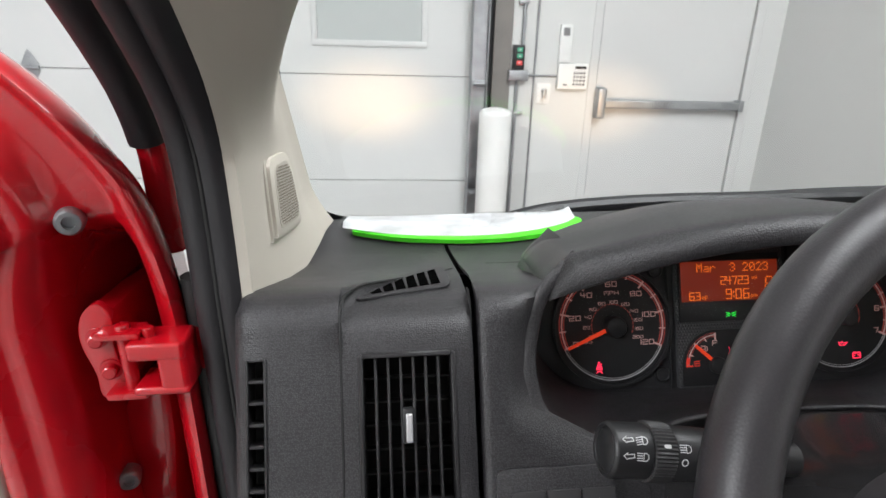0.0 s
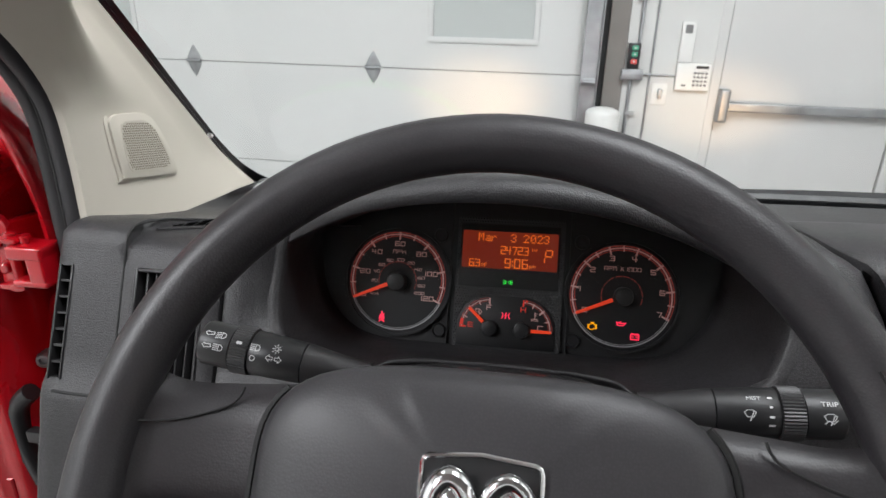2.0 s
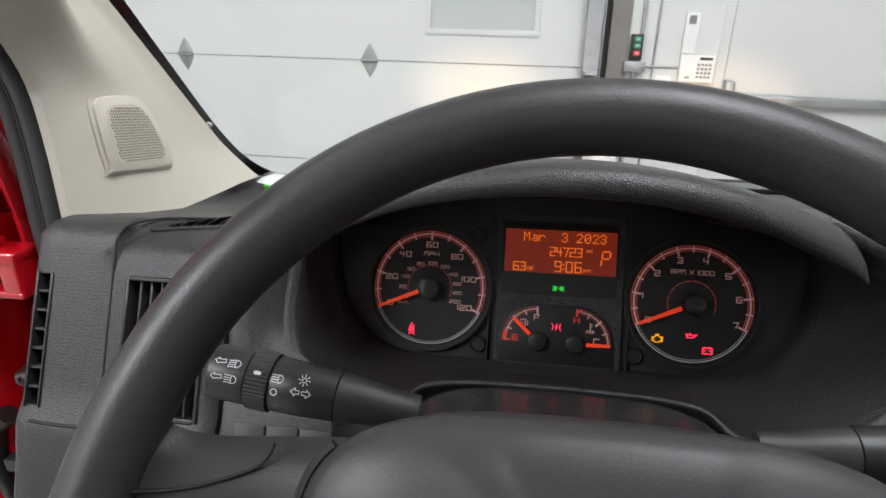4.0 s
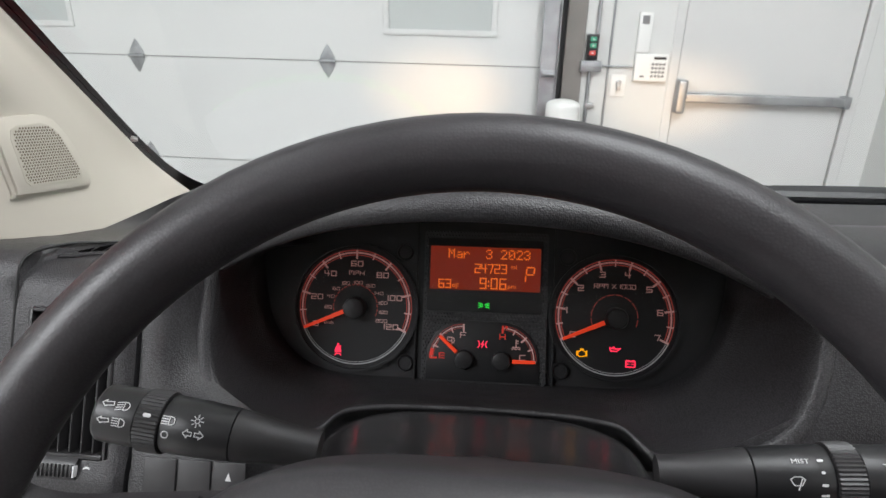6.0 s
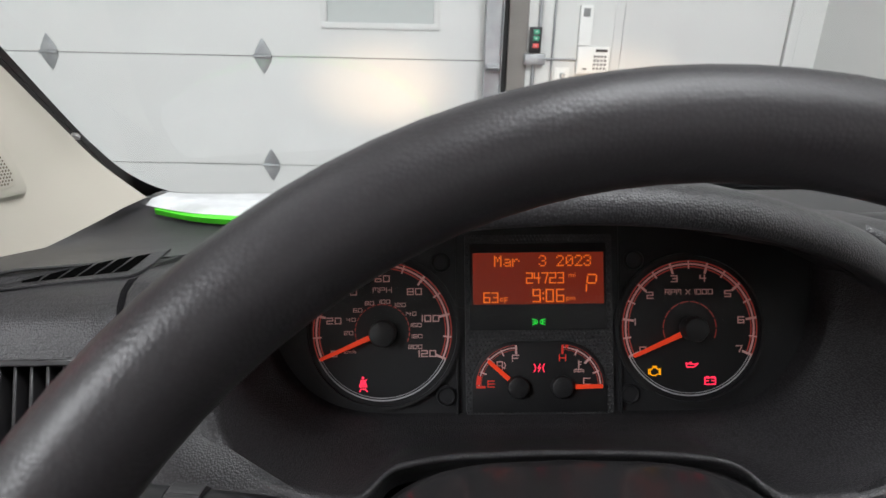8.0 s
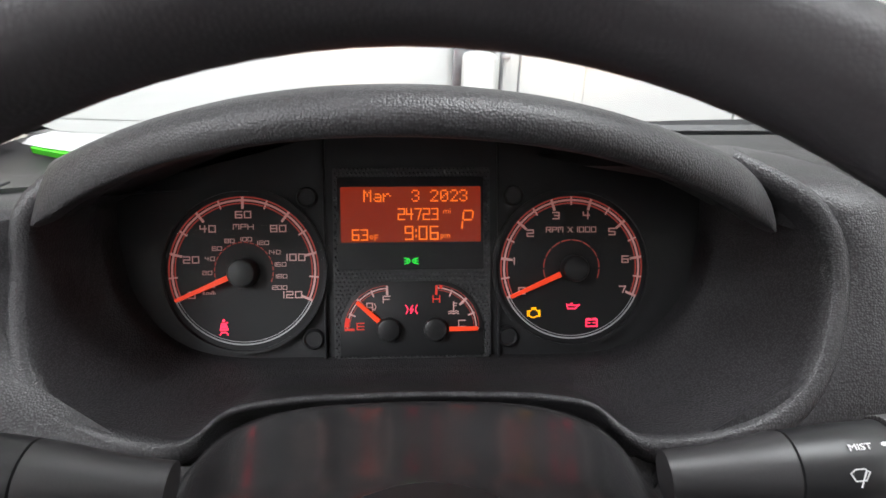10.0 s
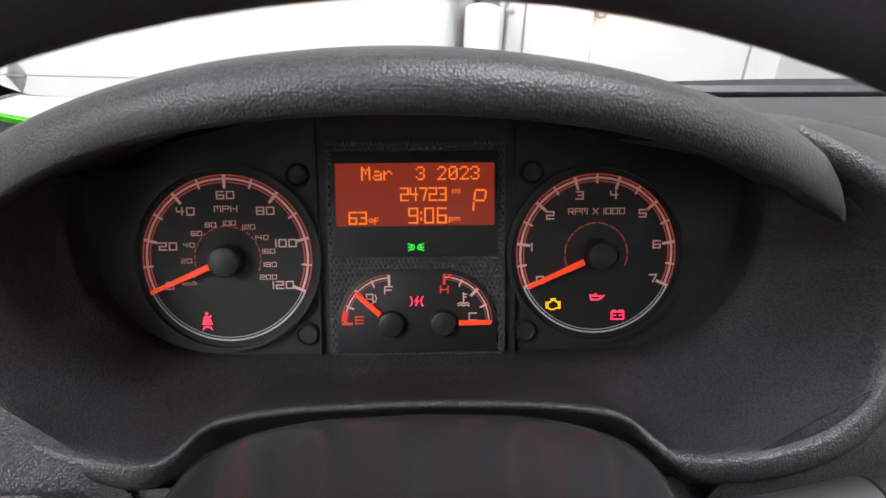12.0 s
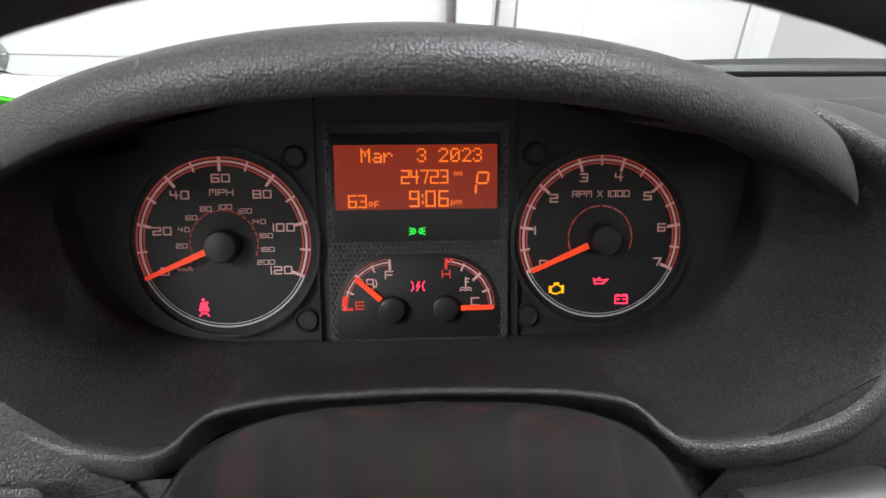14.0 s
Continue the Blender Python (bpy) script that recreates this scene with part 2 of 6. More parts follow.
def curve(points, n=8, closed=False):
    """A smooth line through points (Catmull-Rom)."""
    pts = [Vector(p) for p in points]
    out, m = [], len(pts)
    for i in range(m if closed else m - 1):
        a, b, c, d = (pts[(i + k) % m] if closed else pts[min(max(i + k, 0), m - 1)] for k in (-1, 0, 1, 2))
        for k in range(n):
            t = k / n
            out.append(0.5 * (2 * b + (c - a) * t + (2 * a - 5 * b + 4 * c - d) * t * t + (3 * b - a - 3 * c + d) * t ** 3))
    if not closed:
        out.append(pts[-1])
    return out


def tube(points, r, n=10, closed=False, flat=1.0):
    """A round bar along points."""
    pts = [Vector(p) for p in points]
    rows, side = [], None
    for i, p in enumerate(pts):
        a = pts[i - 1] if (i or closed) else p
        b = pts[(i + 1) % len(pts)] if (i < len(pts) - 1 or closed) else p
        t = (b - a).normalized()
        if side is None:
            side = t.orthogonal().normalized()
        side = (side - t * side.dot(t)).normalized()
        up = t.cross(side)
        rows.append([p + r * (math.cos(2 * math.pi * k / n) * side + flat * math.sin(2 * math.pi * k / n) * up) for k in range(n)])
    if closed:
        rows.append(rows[0])
    return sheet(rows, wrap=True, caps=not closed)


def plate(outline, d, m, bevel=0.0):
    """A flat outline of (u, v), d thick, laid by the matrix m."""
    bm = bmesh.new()
    f = bm.faces.new([bm.verts.new((u, v, 0)) for u, v in outline])
    bm.normal_update()
    if f.normal.z < 0:
        f.normal_flip()
    ext = bmesh.ops.extrude_face_region(bm, geom=[f])
    bmesh.ops.translate(bm, vec=(0, 0, d), verts=[g for g in ext["geom"] if isinstance(g, bmesh.types.BMVert)])
    if bevel:
        top = [e for e in bm.edges if all(v.co.z > d * 0.5 for v in e.verts)]
        bmesh.ops.bevel(bm, geom=top, offset=bevel, segments=2, profile=0.5, affect="EDGES", clamp_overlap=True)
    bmesh.ops.transform(bm, matrix=m, verts=bm.verts)
    return bm


def rounded(u0, u1, v0, v1, r, n=5):
    out = []
    for cu, cv, a in ((u1 - r, v1 - r, 0), (u0 + r, v1 - r, 90), (u0 + r, v0 + r, 180), (u1 - r, v0 + r, 270)):
        out += [(cu + r * math.cos(radians(a + 90 * k / n)), cv + r * math.sin(radians(a + 90 * k / n))) for k in range(n + 1)]
    return out


def arc_points(cu, cv, r, a0, a1, n=32):
    return [(cu + r * math.cos(radians(a0 + (a1 - a0) * k / n)), cv + r * math.sin(radians(a0 + (a1 - a0) * k / n))) for k in range(n + 1)]


def arc_band(cu, cv, r0, r1, a0, a1, d, m, n=40):
    return plate(arc_points(cu, cv, r1, a0, a1, n) + arc_points(cu, cv, r0, a1, a0, n), d, m)


def stroke(points, w, d, m):
    """A drawn line of width w through (u, v) points."""
    bms = []
    for (a, b), (c, e) in zip(points, points[1:]):
        L = math.hypot(c - a, e - b) or 1e-6
        du, dv = (c - a) / L * w / 2, (e - b) / L * w / 2
        bms.append(plate([(a - du + dv, b - dv - du), (c + du + dv, e + dv - du), (c + du - dv, e + dv + du), (a - du - dv, b - dv + du)], d, m))
    return join(*bms)


def lettering(text, size, u, v, m, wide=1.0, d=0.0001, align="CENTER", bold=0.0):
    """Raised writing with the built-in letters; (u, v) is its middle."""
    cu = bpy.data.curves.new("tmp", "FONT")
    cu.body, cu.size, cu.align_x, cu.align_y, cu.extrude, cu.offset = text, size, align, "CENTER", d, bold
    cu.resolution_u = 3
    ob = bpy.data.objects.new("tmp", cu)
    scene.collection.objects.link(ob)
    deps = bpy.context.evaluated_depsgraph_get()
    me = bpy.data.meshes.new_from_object(ob.evaluated_get(deps))
    bpy.data.objects.remove(ob)
    bpy.data.curves.remove(cu)
    bm = bmesh.new()
    bm.from_mesh(me)
    bpy.data.meshes.remove(me)
    bmesh.ops.transform(bm, matrix=m @ Matrix.Translation((u, v, d)) @ Matrix.Diagonal((wide, 1, 1, 1)), verts=bm.verts)
    return bm


STROKES = {"0": "00 10 11 01 00", "1": "00 01", "2": "01 11 1h 0h 00 10", "3": "01 11 10 00/3h 1h", "4": "01 0h 1h/71 70", "5": "11 01 0h 1h 10 00", "6": "11 01 00 10 1h 0h", "7": "01 11 50", "8": "00 10 11 01 00/0h 1h", "9": "00 10 11 01 0h 1h", "P": "00 01 11 1h 0h", "R": "00 01 11 1h 0h/5h 10", "M": "00 01 11 10/51 5h", "X": "00 11/01 10", "H": "00 01/10 11/0h 1h", "E": "11 01 00 10/0h 1h", "F": "00 01 11/0h 9h", "C": "11 01 00 10", " ": "", ":": "07 06/03 02"}
NARROW = {"1": 0.02, ":": 0.02, " ": 0.45}
SPOTS = {"0": 0.0, "1": 1.0, "2": 0.2, "3": 0.3, "4": 0.4, "5": 0.5, "6": 0.65, "7": 0.75, "9": 0.85, "h": 0.5}


def squared(text, high, wide, gap, u, v, line, m, d=0.0001):
    """Square-built figures; (u, v) is the middle of the word."""
    widths = [wide * NARROW.get(c, 1.0) for c in text]
    u0 = u - (sum(widths) + (len(text) - 1) * gap) / 2
    bms = []
    for c, w in zip(text, widths):
        for path in STROKES[c].split("/"):
            if path:
                bms.append(stroke([(u0 + SPOTS[p[0]] * w, v + (SPOTS[p[1]] - 0.5) * high) for p in path.split()], line, d, m))
        u0 += w + gap
    return join(*bms)


DOTS = {"M": "10001 11011 10101 10101 10001 10001 10001", "a": "00000 00000 01110 00001 01111 10001 01111", "r": "00000 00000 10110 11001 10000 10000 10000", "3": "01110 10001 00001 00110 00001 10001 01110", "2": "01110 10001 00001 00010 00100 01000 11111", "0": "01110 10001 10011 10101 11001 10001 01110"}


def dotted(c, u, v, pitch_u, pitch_v, m):
    """A dot-matrix letter; (u, v) is its upper left corner."""
    verts, faces = [], []
    for r, row in enumerate(DOTS[c].split()):
        for k, bit in enumerate(row):
            if bit == "1":
                a, t, n0 = u + k * pitch_u, v - r * pitch_v, len(verts)
                verts += [m @ Vector(p) for p in ((a, t - pitch_v * 0.9, 0), (a + pitch_u * 0.92, t - pitch_v * 0.9, 0), (a + pitch_u * 0.92, t, 0), (a, t, 0))]
                faces.append((n0, n0 + 1, n0 + 2, n0 + 3))
    return verts, faces


def plane_matrix(origin, u, v):
    u, v = Vector(u).normalized(), Vector(v).normalized()
    n = u.cross(v)
    return Matrix(((u.x, v.x, n.x, origin[0]), (u.y, v.y, n.y, origin[1]), (u.z, v.z, n.z, origin[2]), (0, 0, 0, 1)))

# ---- the garage ----
ROOM_X0, ROOM_X1, ROOM_Y0 = -5.2, 2.06, -7.0
whole("floor", box(ROOM_X0 - 0.2, ROOM_X1 + 0.2, ROOM_Y0 - 0.2, WALL_Y + 0.2, FLOOR_Z - 0.15, FLOOR_Z), CONCRETE, "grey sealed concrete garage floor", "floor", False, "structure")
whole("ceiling", box(ROOM_X0 - 0.2, ROOM_X1 + 0.2, ROOM_Y0 - 0.2, WALL_Y + 0.2, CEIL_Z, CEIL_Z + 0.15), CEILING, "white painted garage ceiling", "ceiling", False, "structure")
whole("wall_east", box(ROOM_X1, ROOM_X1 + 0.2, ROOM_Y0, WALL_Y, FLOOR_Z, CEIL_Z), WALL, "plain white painted side wall", "wall", False, "structure")
whole("wall_west", box(ROOM_X0 - 0.2, ROOM_X0, ROOM_Y0, WALL_Y, FLOOR_Z, CEIL_Z), WALL, "plain white painted side wall", "wall", False, "structure")
whole("wall_south", box(ROOM_X0 - 0.2, ROOM_X1 + 0.2, ROOM_Y0 - 0.2, ROOM_Y0, FLOOR_Z, CEIL_Z), WALL, "plain white painted rear wall", "wall", False, "structure")
DOOR_X0, DOOR_X1, DOOR_TOP = 0.945, 1.872, 2.02
GATE_X0, GATE_X1, GATE_TOP = -4.4, 0.20, 3.05
whole("wall_north", join(
    box(0.41, DOOR_X0 - 0.02, WALL_Y, WALL_Y + 0.2, FLOOR_Z, CEIL_Z),
    box(DOOR_X0 - 0.02, DOOR_X1 + 0.02, WALL_Y, WALL_Y + 0.2, DOOR_TOP + 0.02, CEIL_Z),
    box(DOOR_X1 + 0.02, ROOM_X1 + 0.2, WALL_Y, WALL_Y + 0.2, FLOOR_Z, CEIL_Z),
    box(GATE_X0, 0.41, WALL_Y, WALL_Y + 0.2, GATE_TOP, CEIL_Z),
    box(ROOM_X0 - 0.2, GATE_X0, WALL_Y, WALL_Y + 0.2, FLOOR_Z, CEIL_Z)), WALL, "white painted end wall round the garage door", "wall", False, "structure", smooth=False)

# sectional garage door
gate = thing("garage_door", "closed white sectional overhead garage door with small windows", "garage door", (-2.1, WALL_Y, FLOOR_Z), False)
JOINTS = [FLOOR_Z, 0.506, 1.131, 1.756, 2.381, GATE_TOP]
WINDOWS = [(-0.74, -0.085), (-3.31, -2.655)]
WZ0, WZ1 = 1.288, 1.64
for z0, z1 in zip(JOINTS, JOINTS[1:]):
    if z0 == 1.131:
        cuts = [GATE_X0] + sorted(c for w in WINDOWS for c in w) + [GATE_X1]
        pieces = [box(GATE_X0, GATE_X1, WALL_Y, WALL_Y + 0.05, z0 + 0.0025, WZ0 + 0.02), box(GATE_X0, GATE_X1, WALL_Y, WALL_Y + 0.05, WZ1 - 0.02, z1 - 0.0025)]
        for a, b in zip(cuts[::2], cuts[1::2]):
            pieces.append(box(a - (0 if a == GATE_X0 else 0.02), b + (0 if b == GATE_X1 else 0.02), WALL_Y, WALL_Y + 0.05, WZ0 + 0.02, WZ1 - 0.02))
        panel = part("door_section", join(*pieces), DOORPAINT, gate, smooth=False)
    else:
        panel = part("door_section", box(GATE_X0, GATE_X1, WALL_Y, WALL_Y + 0.05, z0 + 0.0025, z1 - 0.0025, 0.002, 1), DOORPAINT, gate, smooth=False)
part("joint_backing", box(GATE_X0, GATE_X1, WALL_Y + 0.012, WALL_Y + 0.02, FLOOR_Z, GATE_TOP), GREYPRINT, gate)
for a, b in WINDOWS:
    wm = plane_matrix((0, WALL_Y - 0.008, 0), (1, 0, 0), (0, 0, 1))
    rim = join(box(a, b, WALL_Y - 0.010, WALL_Y + 0.01, WZ0, WZ0 + 0.032, 0.003), box(a, b, WALL_Y - 0.010, WALL_Y + 0.01, WZ1 - 0.032, WZ1, 0.003),
               box(a, a + 0.032, WALL_Y - 0.009, WALL_Y + 0.01, WZ0 + 0.02, WZ1 - 0.02, 0.003), box(b - 0.032, b, WALL_Y - 0.009, WALL_Y + 0.01, WZ0 + 0.02, WZ1 - 0.02, 0.003))
    wf = part("window_frame", rim, DOORPAINT, gate, "white plastic window frame")
    part("pane", box(a + 0.02, b - 0.02, WALL_Y + 0.004, WALL_Y + 0.008, WZ0 + 0.02, WZ1 - 0.02), GARAGEGLASS, wf, "frosted pale grey pane")


def gate_hinge(x, z):
    """Diamond-shaped leaf hinge with its knuckle and screws."""
    m = plane_matrix((x, WALL_Y - 0.001, z), (1, 0, 0), (0, 0, 1))
    leaf = plate([(0, 0.098), (0.016, 0.075), (0.046, 0.022), (0.046, -0.022), (0.016, -0.075), (0, -0.098), (-0.016, -0.075), (-0.046, -0.022), (-0.046, 0.022), (-0.016, 0.075)], 0.004, m, 0.001)
    bm = join(leaf, cyl((x - 0.05, WALL_Y - 0.012, z), (x + 0.05, WALL_Y - 0.012, z), 0.011, n=14, bevel=0.002))
    h = part("hinge", bm, STEEL, gate, "galvanised steel diamond hinge")
    for dz in (0.055, -0.055, 0.032, -0.032):
        part("screw", cyl((x, WALL_Y - 0.004, z + dz), (x, WALL_Y - 0.010, z + dz), 0.006, n=8), STEEL, h)


for hx in (-1.08, -2.28, -3.48):
    for hz in (0.506, 1.131, 1.756):
        gate_hinge(hx, hz)

track = thing("door_track", "galvanised steel vertical track of the garage door", "door track", (0.22, WALL_Y, FLOOR_Z), False)
part("rail", join(box(0.168, 0.172, 3.02, WALL_Y - 0.004, FLOOR_Z, 3.2), box(0.172, 0.262, WALL_Y - 0.035, WALL_Y - 0.030, FLOOR_Z, 3.2), box(0.262, 0.266, 3.05, WALL_Y - 0.004, FLOOR_Z, 3.2)), STEEL, track)
part("rail_slot", box(0.268, 0.302, WALL_Y + 0.01, WALL_Y + 0.03, FLOOR_Z, 3.2), DEEP, track, "dark gap beside the rail")
for bz in (0.45, 1.10, 1.75, 2.4):
    br = part("bracket", join(box(0.165, 0.255, 3.045, 3.09, bz - 0.018, bz + 0.018, 0.003), cyl((0.185, 3.04, bz), (0.245, 3.04, bz), 0.012, n=12)), STEEL, track)
    part("bolt", cyl((0.215, 3.045, bz), (0.215, 3.035, bz), 0.008, n=6), STEEL, br)
whole("trim", box(0.302, 0.41, WALL_Y - 0.012, WALL_Y + 0.2, FLOOR_Z, GATE_TOP, 0.002, 1), JAMB, "brown-grey painted steel door jamb", "door jamb", False, "structure")

post = thing("bollard", "white plastic-sleeved bollard with a domed cap", "bollard", (0.305, 2.95, FLOOR_Z), False)
part("sleeve", lathe((0.305, 2.95, FLOOR_Z), (0, 0, 1), [(0, 0.093), (1.035, 0.093)], 40), BOLLARD, post)
part("cap", lathe((0.305, 2.95, FLOOR_Z + 1.036), (0, 0, 1), [(0, 0.0935), (0.012, 0.092), (0.026, 0.080), (0.036, 0.055), (0.041, 0.028), (0.042, 0.002)], 40), BOLLARD, post)

# door opener switch with its conduits
switch = thing("door_opener_switch", "black three-button garage door control with green and red buttons", "wall switch", (0.452, WALL_Y, 1.18), False)
part("housing", box(0.420, 0.484, WALL_Y - 0.045, WALL_Y, 1.180, 1.318, 0.004), BLACK, switch)
for bz, bm_ in ((1.292, BTNGREEN), (1.258, BTNGREEN), (1.219, BTNRED)):
    part("push_button", box(0.437, 0.470, WALL_Y - 0.052, WALL_Y - 0.04, bz - 0.012, bz + 0.012, 0.003), bm_, switch)
    part("button_mark", box(0.449, 0.458, WALL_Y - 0.0535, WALL_Y - 0.051, bz - 0.004, bz + 0.004), PRINT, switch)
jb = thing("junction_box", "grey steel junction box with conduit", "junction box", (0.455, WALL_Y, 1.12), False)
part("box_body", box(0.395, 0.512, WALL_Y - 0.05, WALL_Y, 1.118, 1.176, 0.003), STEEL, jb)
part("cover", box(0.398, 0.509, WALL_Y - 0.053, WALL_Y - 0.05, 1.121, 1.173, 0.001), STEEL, jb)
conduit = thing("conduit", "thin grey steel conduit pipes clipped to the wall", "conduit", (0.46, WALL_Y, FLOOR_Z), False)
part("pipe", cyl((0.475, WALL_Y - 0.014, 1.318), (0.475, WALL_Y - 0.014, CEIL_Z), 0.010, n=12), STEEL, conduit)
part("pipe", cyl((0.452, WALL_Y - 0.014, FLOOR_Z), (0.452, WALL_Y - 0.014, 1.118), 0.010, n=12), STEEL, conduit)
part("cable", cyl((0.556, WALL_Y - 0.007, FLOOR_Z), (0.556, WALL_Y - 0.007, CEIL_Z), 0.006, n=10), STEEL, conduit)
part("cable", cyl((0.512, WALL_Y - 0.008, 1.150), (0.70, WALL_Y - 0.008, 1.150), 0.006, n=10), STEEL, conduit)
for cz in (0.93, 1.55):
    part("clip", box(0.440, 0.495, WALL_Y - 0.028, WALL_Y, cz - 0.012, cz + 0.012, 0.003), STEEL, conduit)
key = thing("key_switch", "small steel key switch on a white wall plate", "key switch", (0.62, WALL_Y, 1.03), False)
part("wall_plate", box(0.580, 0.662, WALL_Y - 0.006, WALL_Y, 0.985, 1.105, 0.002), WHITE, key)
part("lock_cylinder", cyl((0.622, WALL_Y - 0.03, 1.062), (0.622, WALL_Y, 1.062), 0.014, n=16, bevel=0.003), STEEL, key)
part("key_tab", box(0.612, 0.632, WALL_Y - 0.034, WALL_Y - 0.028, 1.020, 1.055, 0.002), STEEL, key)
alarm = thing("alarm_keypad", "white wall alarm keypad with a small dark display", "keypad", (0.78, WALL_Y, 1.08), False)
part("body", box(0.695, 0.876, WALL_Y - 0.032, WALL_Y, 1.075, 1.222, 0.006), WHITE, alarm)
part("display", box(0.795, 0.862, WALL_Y - 0.034, WALL_Y - 0.031, 1.193, 1.207, 0.001), BLACK, alarm)
for r_ in range(4):
    for c_ in range(4):
        part("key", box(0.786 + c_ * 0.020, 0.800 + c_ * 0.020, WALL_Y - 0.036, WALL_Y - 0.031, 1.098 + r_ * 0.0215, 1.110 + r_ * 0.0215, 0.002), GREYPRINT, alarm)
part("button", box(0.728, 0.752, WALL_Y - 0.035, WALL_Y - 0.031, 1.096, 1.106, 0.001), GREYPRINT, alarm)
stat = thing("thermostat", "narrow white wall sensor with a small dark window", "thermostat", (0.728, WALL_Y, 1.22), False)
part("body", box(0.693, 0.765, WALL_Y - 0.022, WALL_Y, 1.226, 1.437, 0.005), WHITE, stat)
part("window", box(0.709, 0.747, WALL_Y - 0.024, WALL_Y - 0.021, 1.376, 1.420, 0.001), GREYPRINT, stat)

# steel exit door
exit_door = thing("door_1", "closed white steel exit door with a panic bar", "door", (1.41, WALL_Y, FLOOR_Z), False, kind="structure")
part("door_leaf", box(DOOR_X0, DOOR_X1 - 0.006, WALL_Y + 0.004, WALL_Y + 0.05, FLOOR_Z + 0.008, DOOR_TOP, 0.002, 1), STEELDOOR, exit_door, smooth=False)
part("door_frame", join(box(DOOR_X1, DOOR_X1 + 0.055, WALL_Y - 0.012, WALL_Y + 0.19, FLOOR_Z, DOOR_TOP + 0.055, 0.003, 1), box(DOOR_X0 - 0.055, DOOR_X0 - 0.003, WALL_Y - 0.004, WALL_Y + 0.19, FLOOR_Z, DOOR_TOP + 0.055, 0.003, 1),
                        box(DOOR_X0 - 0.003, DOOR_X1, WALL_Y - 0.008, WALL_Y + 0.19, DOOR_TOP + 0.004, DOOR_TOP + 0.055, 0.003, 1)), STEELDOOR, exit_door, smooth=False)
part("hinge_gap", box(DOOR_X1 - 0.006, DOOR_X1, WALL_Y + 0.02, WALL_Y + 0.03, FLOOR_Z, DOOR_TOP), DEEP, exit_door)
bar = part("panic_bar", join(box(0.985, 1.862, WALL_Y - 0.062, WALL_Y - 0.018, 0.970, 1.020, 0.008, 3), box(1.835, 1.868, WALL_Y - 0.066, WALL_Y + 0.004, 0.962, 1.028, 0.006)), STEEL, exit_door, "satin steel panic bar")
part("latch_case", box(0.938, 0.992, WALL_Y - 0.075, WALL_Y + 0.004, 0.908, 1.090, 0.014, 3), STEEL, bar, "rounded satin steel latch case")
part("case_cap", cyl((0.992, WALL_Y - 0.04, 0.995), (1.012, WALL_Y - 0.04, 0.995), 0.024, 0.018, n=18), BLACK, bar)

# ---- the van's shell ----
shell = thing("cargo_van", "red cargo van cab with grey headliner", "van", (0.26, -0.6, FLOOR_Z), True)
VX0, VX1 = -0.424, 0.905
part("roof", thick(sheet([[(VX0 - 0.02 + (VX1 - VX0 + 0.04) * i / 8, y, z + 0.03 * math.sin(math.pi * i / 8)) for i in range(9)] for y, z in ((-0.36, 1.72), (-0.5, 1.80), (-0.9, 1.86), (-1.6, 1.88))]), 0.03), HEADLINER, shell, "grey cloth headliner")
# Unseen partition; its height and grey set how much rear light enters the cab
part("unseen_partition", box(VX0 - 0.12, VX1 + 0.12, -1.62, -1.58, 0.3, 1.42), PARTITION, shell, "plain grey half-height partition, unseen, added to shape rear light")
part("cab_floor", box(VX0 - 0.1, VX1 + 0.1, -1.6, 0.3, 0.36, 0.40), VINYL, shell, "black vinyl cab floor")
part("side_panel", join(box(VX1 + 0.06, VX1 + 0.10, -1.6, 0.2, 0.36, 1.15), box(VX1 + 0.04, VX1 + 0.08, -1.6, -1.05, 1.15, 1.86), box(VX1 + 0.03, VX1 + 0.07, -1.05, -0.3, 1.72, 1.86)), DOORTRIM, shell, "beige passenger side trim")
part("door_post", box(VX0 - 0.1, VX0 - 0.04, -1.6, -1.18, 0.36, 1.88), RED, shell, "red painted door post")
HOOD = [(0.27, 1.02), (0.45, 1.01), (0.70, 0.94), (0.95, 0.84), (1.06, 0.74), (1.10, 0.60), (1.12, 0.40), (1.08, 0.16)]
part("nose", thick(sheet([[(0.26 + (0.64 - 0.10 * max(0.0, y - 0.6) ** 2) * q, y - 0.10 * abs(q) ** 3 * (1 if y > 0.5 else 0), z - 0.05 * abs(q) ** 4) for q in (-1, -0.9, -0.7, -0.4, 0, 0.4, 0.7, 0.9, 1)] for y, z in HOOD]), 0.006), RED, shell, "red painted short hood and front")
for sx in (VX0 - 0.02, VX1 + 0.06):
    part("side_skirt", join(box(sx, sx + 0.03, -1.62, 0.26, 0.10, 0.37, 0.01), box(sx, sx + 0.03, 0.26, 0.34, 0.12, 1.0, 0.008), box(sx, sx + 0.03, 0.34, 0.98, 0.64, 0.90, 0.008)), RED, shell)
for sx in (VX0 - 0.03, VX1 - 0.13):
    tyre = part("wheel", lathe((sx, 0.66, FLOOR_Z + 0.34), (1, 0, 0), [(0, 0.22), (0.0, 0.31), (0.02, 0.335), (0.06, 0.34), (0.15, 0.34), (0.19, 0.335), (0.21, 0.31), (0.21, 0.22)], 40), RUBBER, shell, "black rubber tyre")
    part("rim", lathe((sx - 0.005, 0.66, FLOOR_Z + 0.34), (1, 0, 0), [(0, 0.21), (0.01, 0.215), (0.20, 0.215), (0.215, 0.21)], 32), STEEL, tyre, "steel wheel rim")
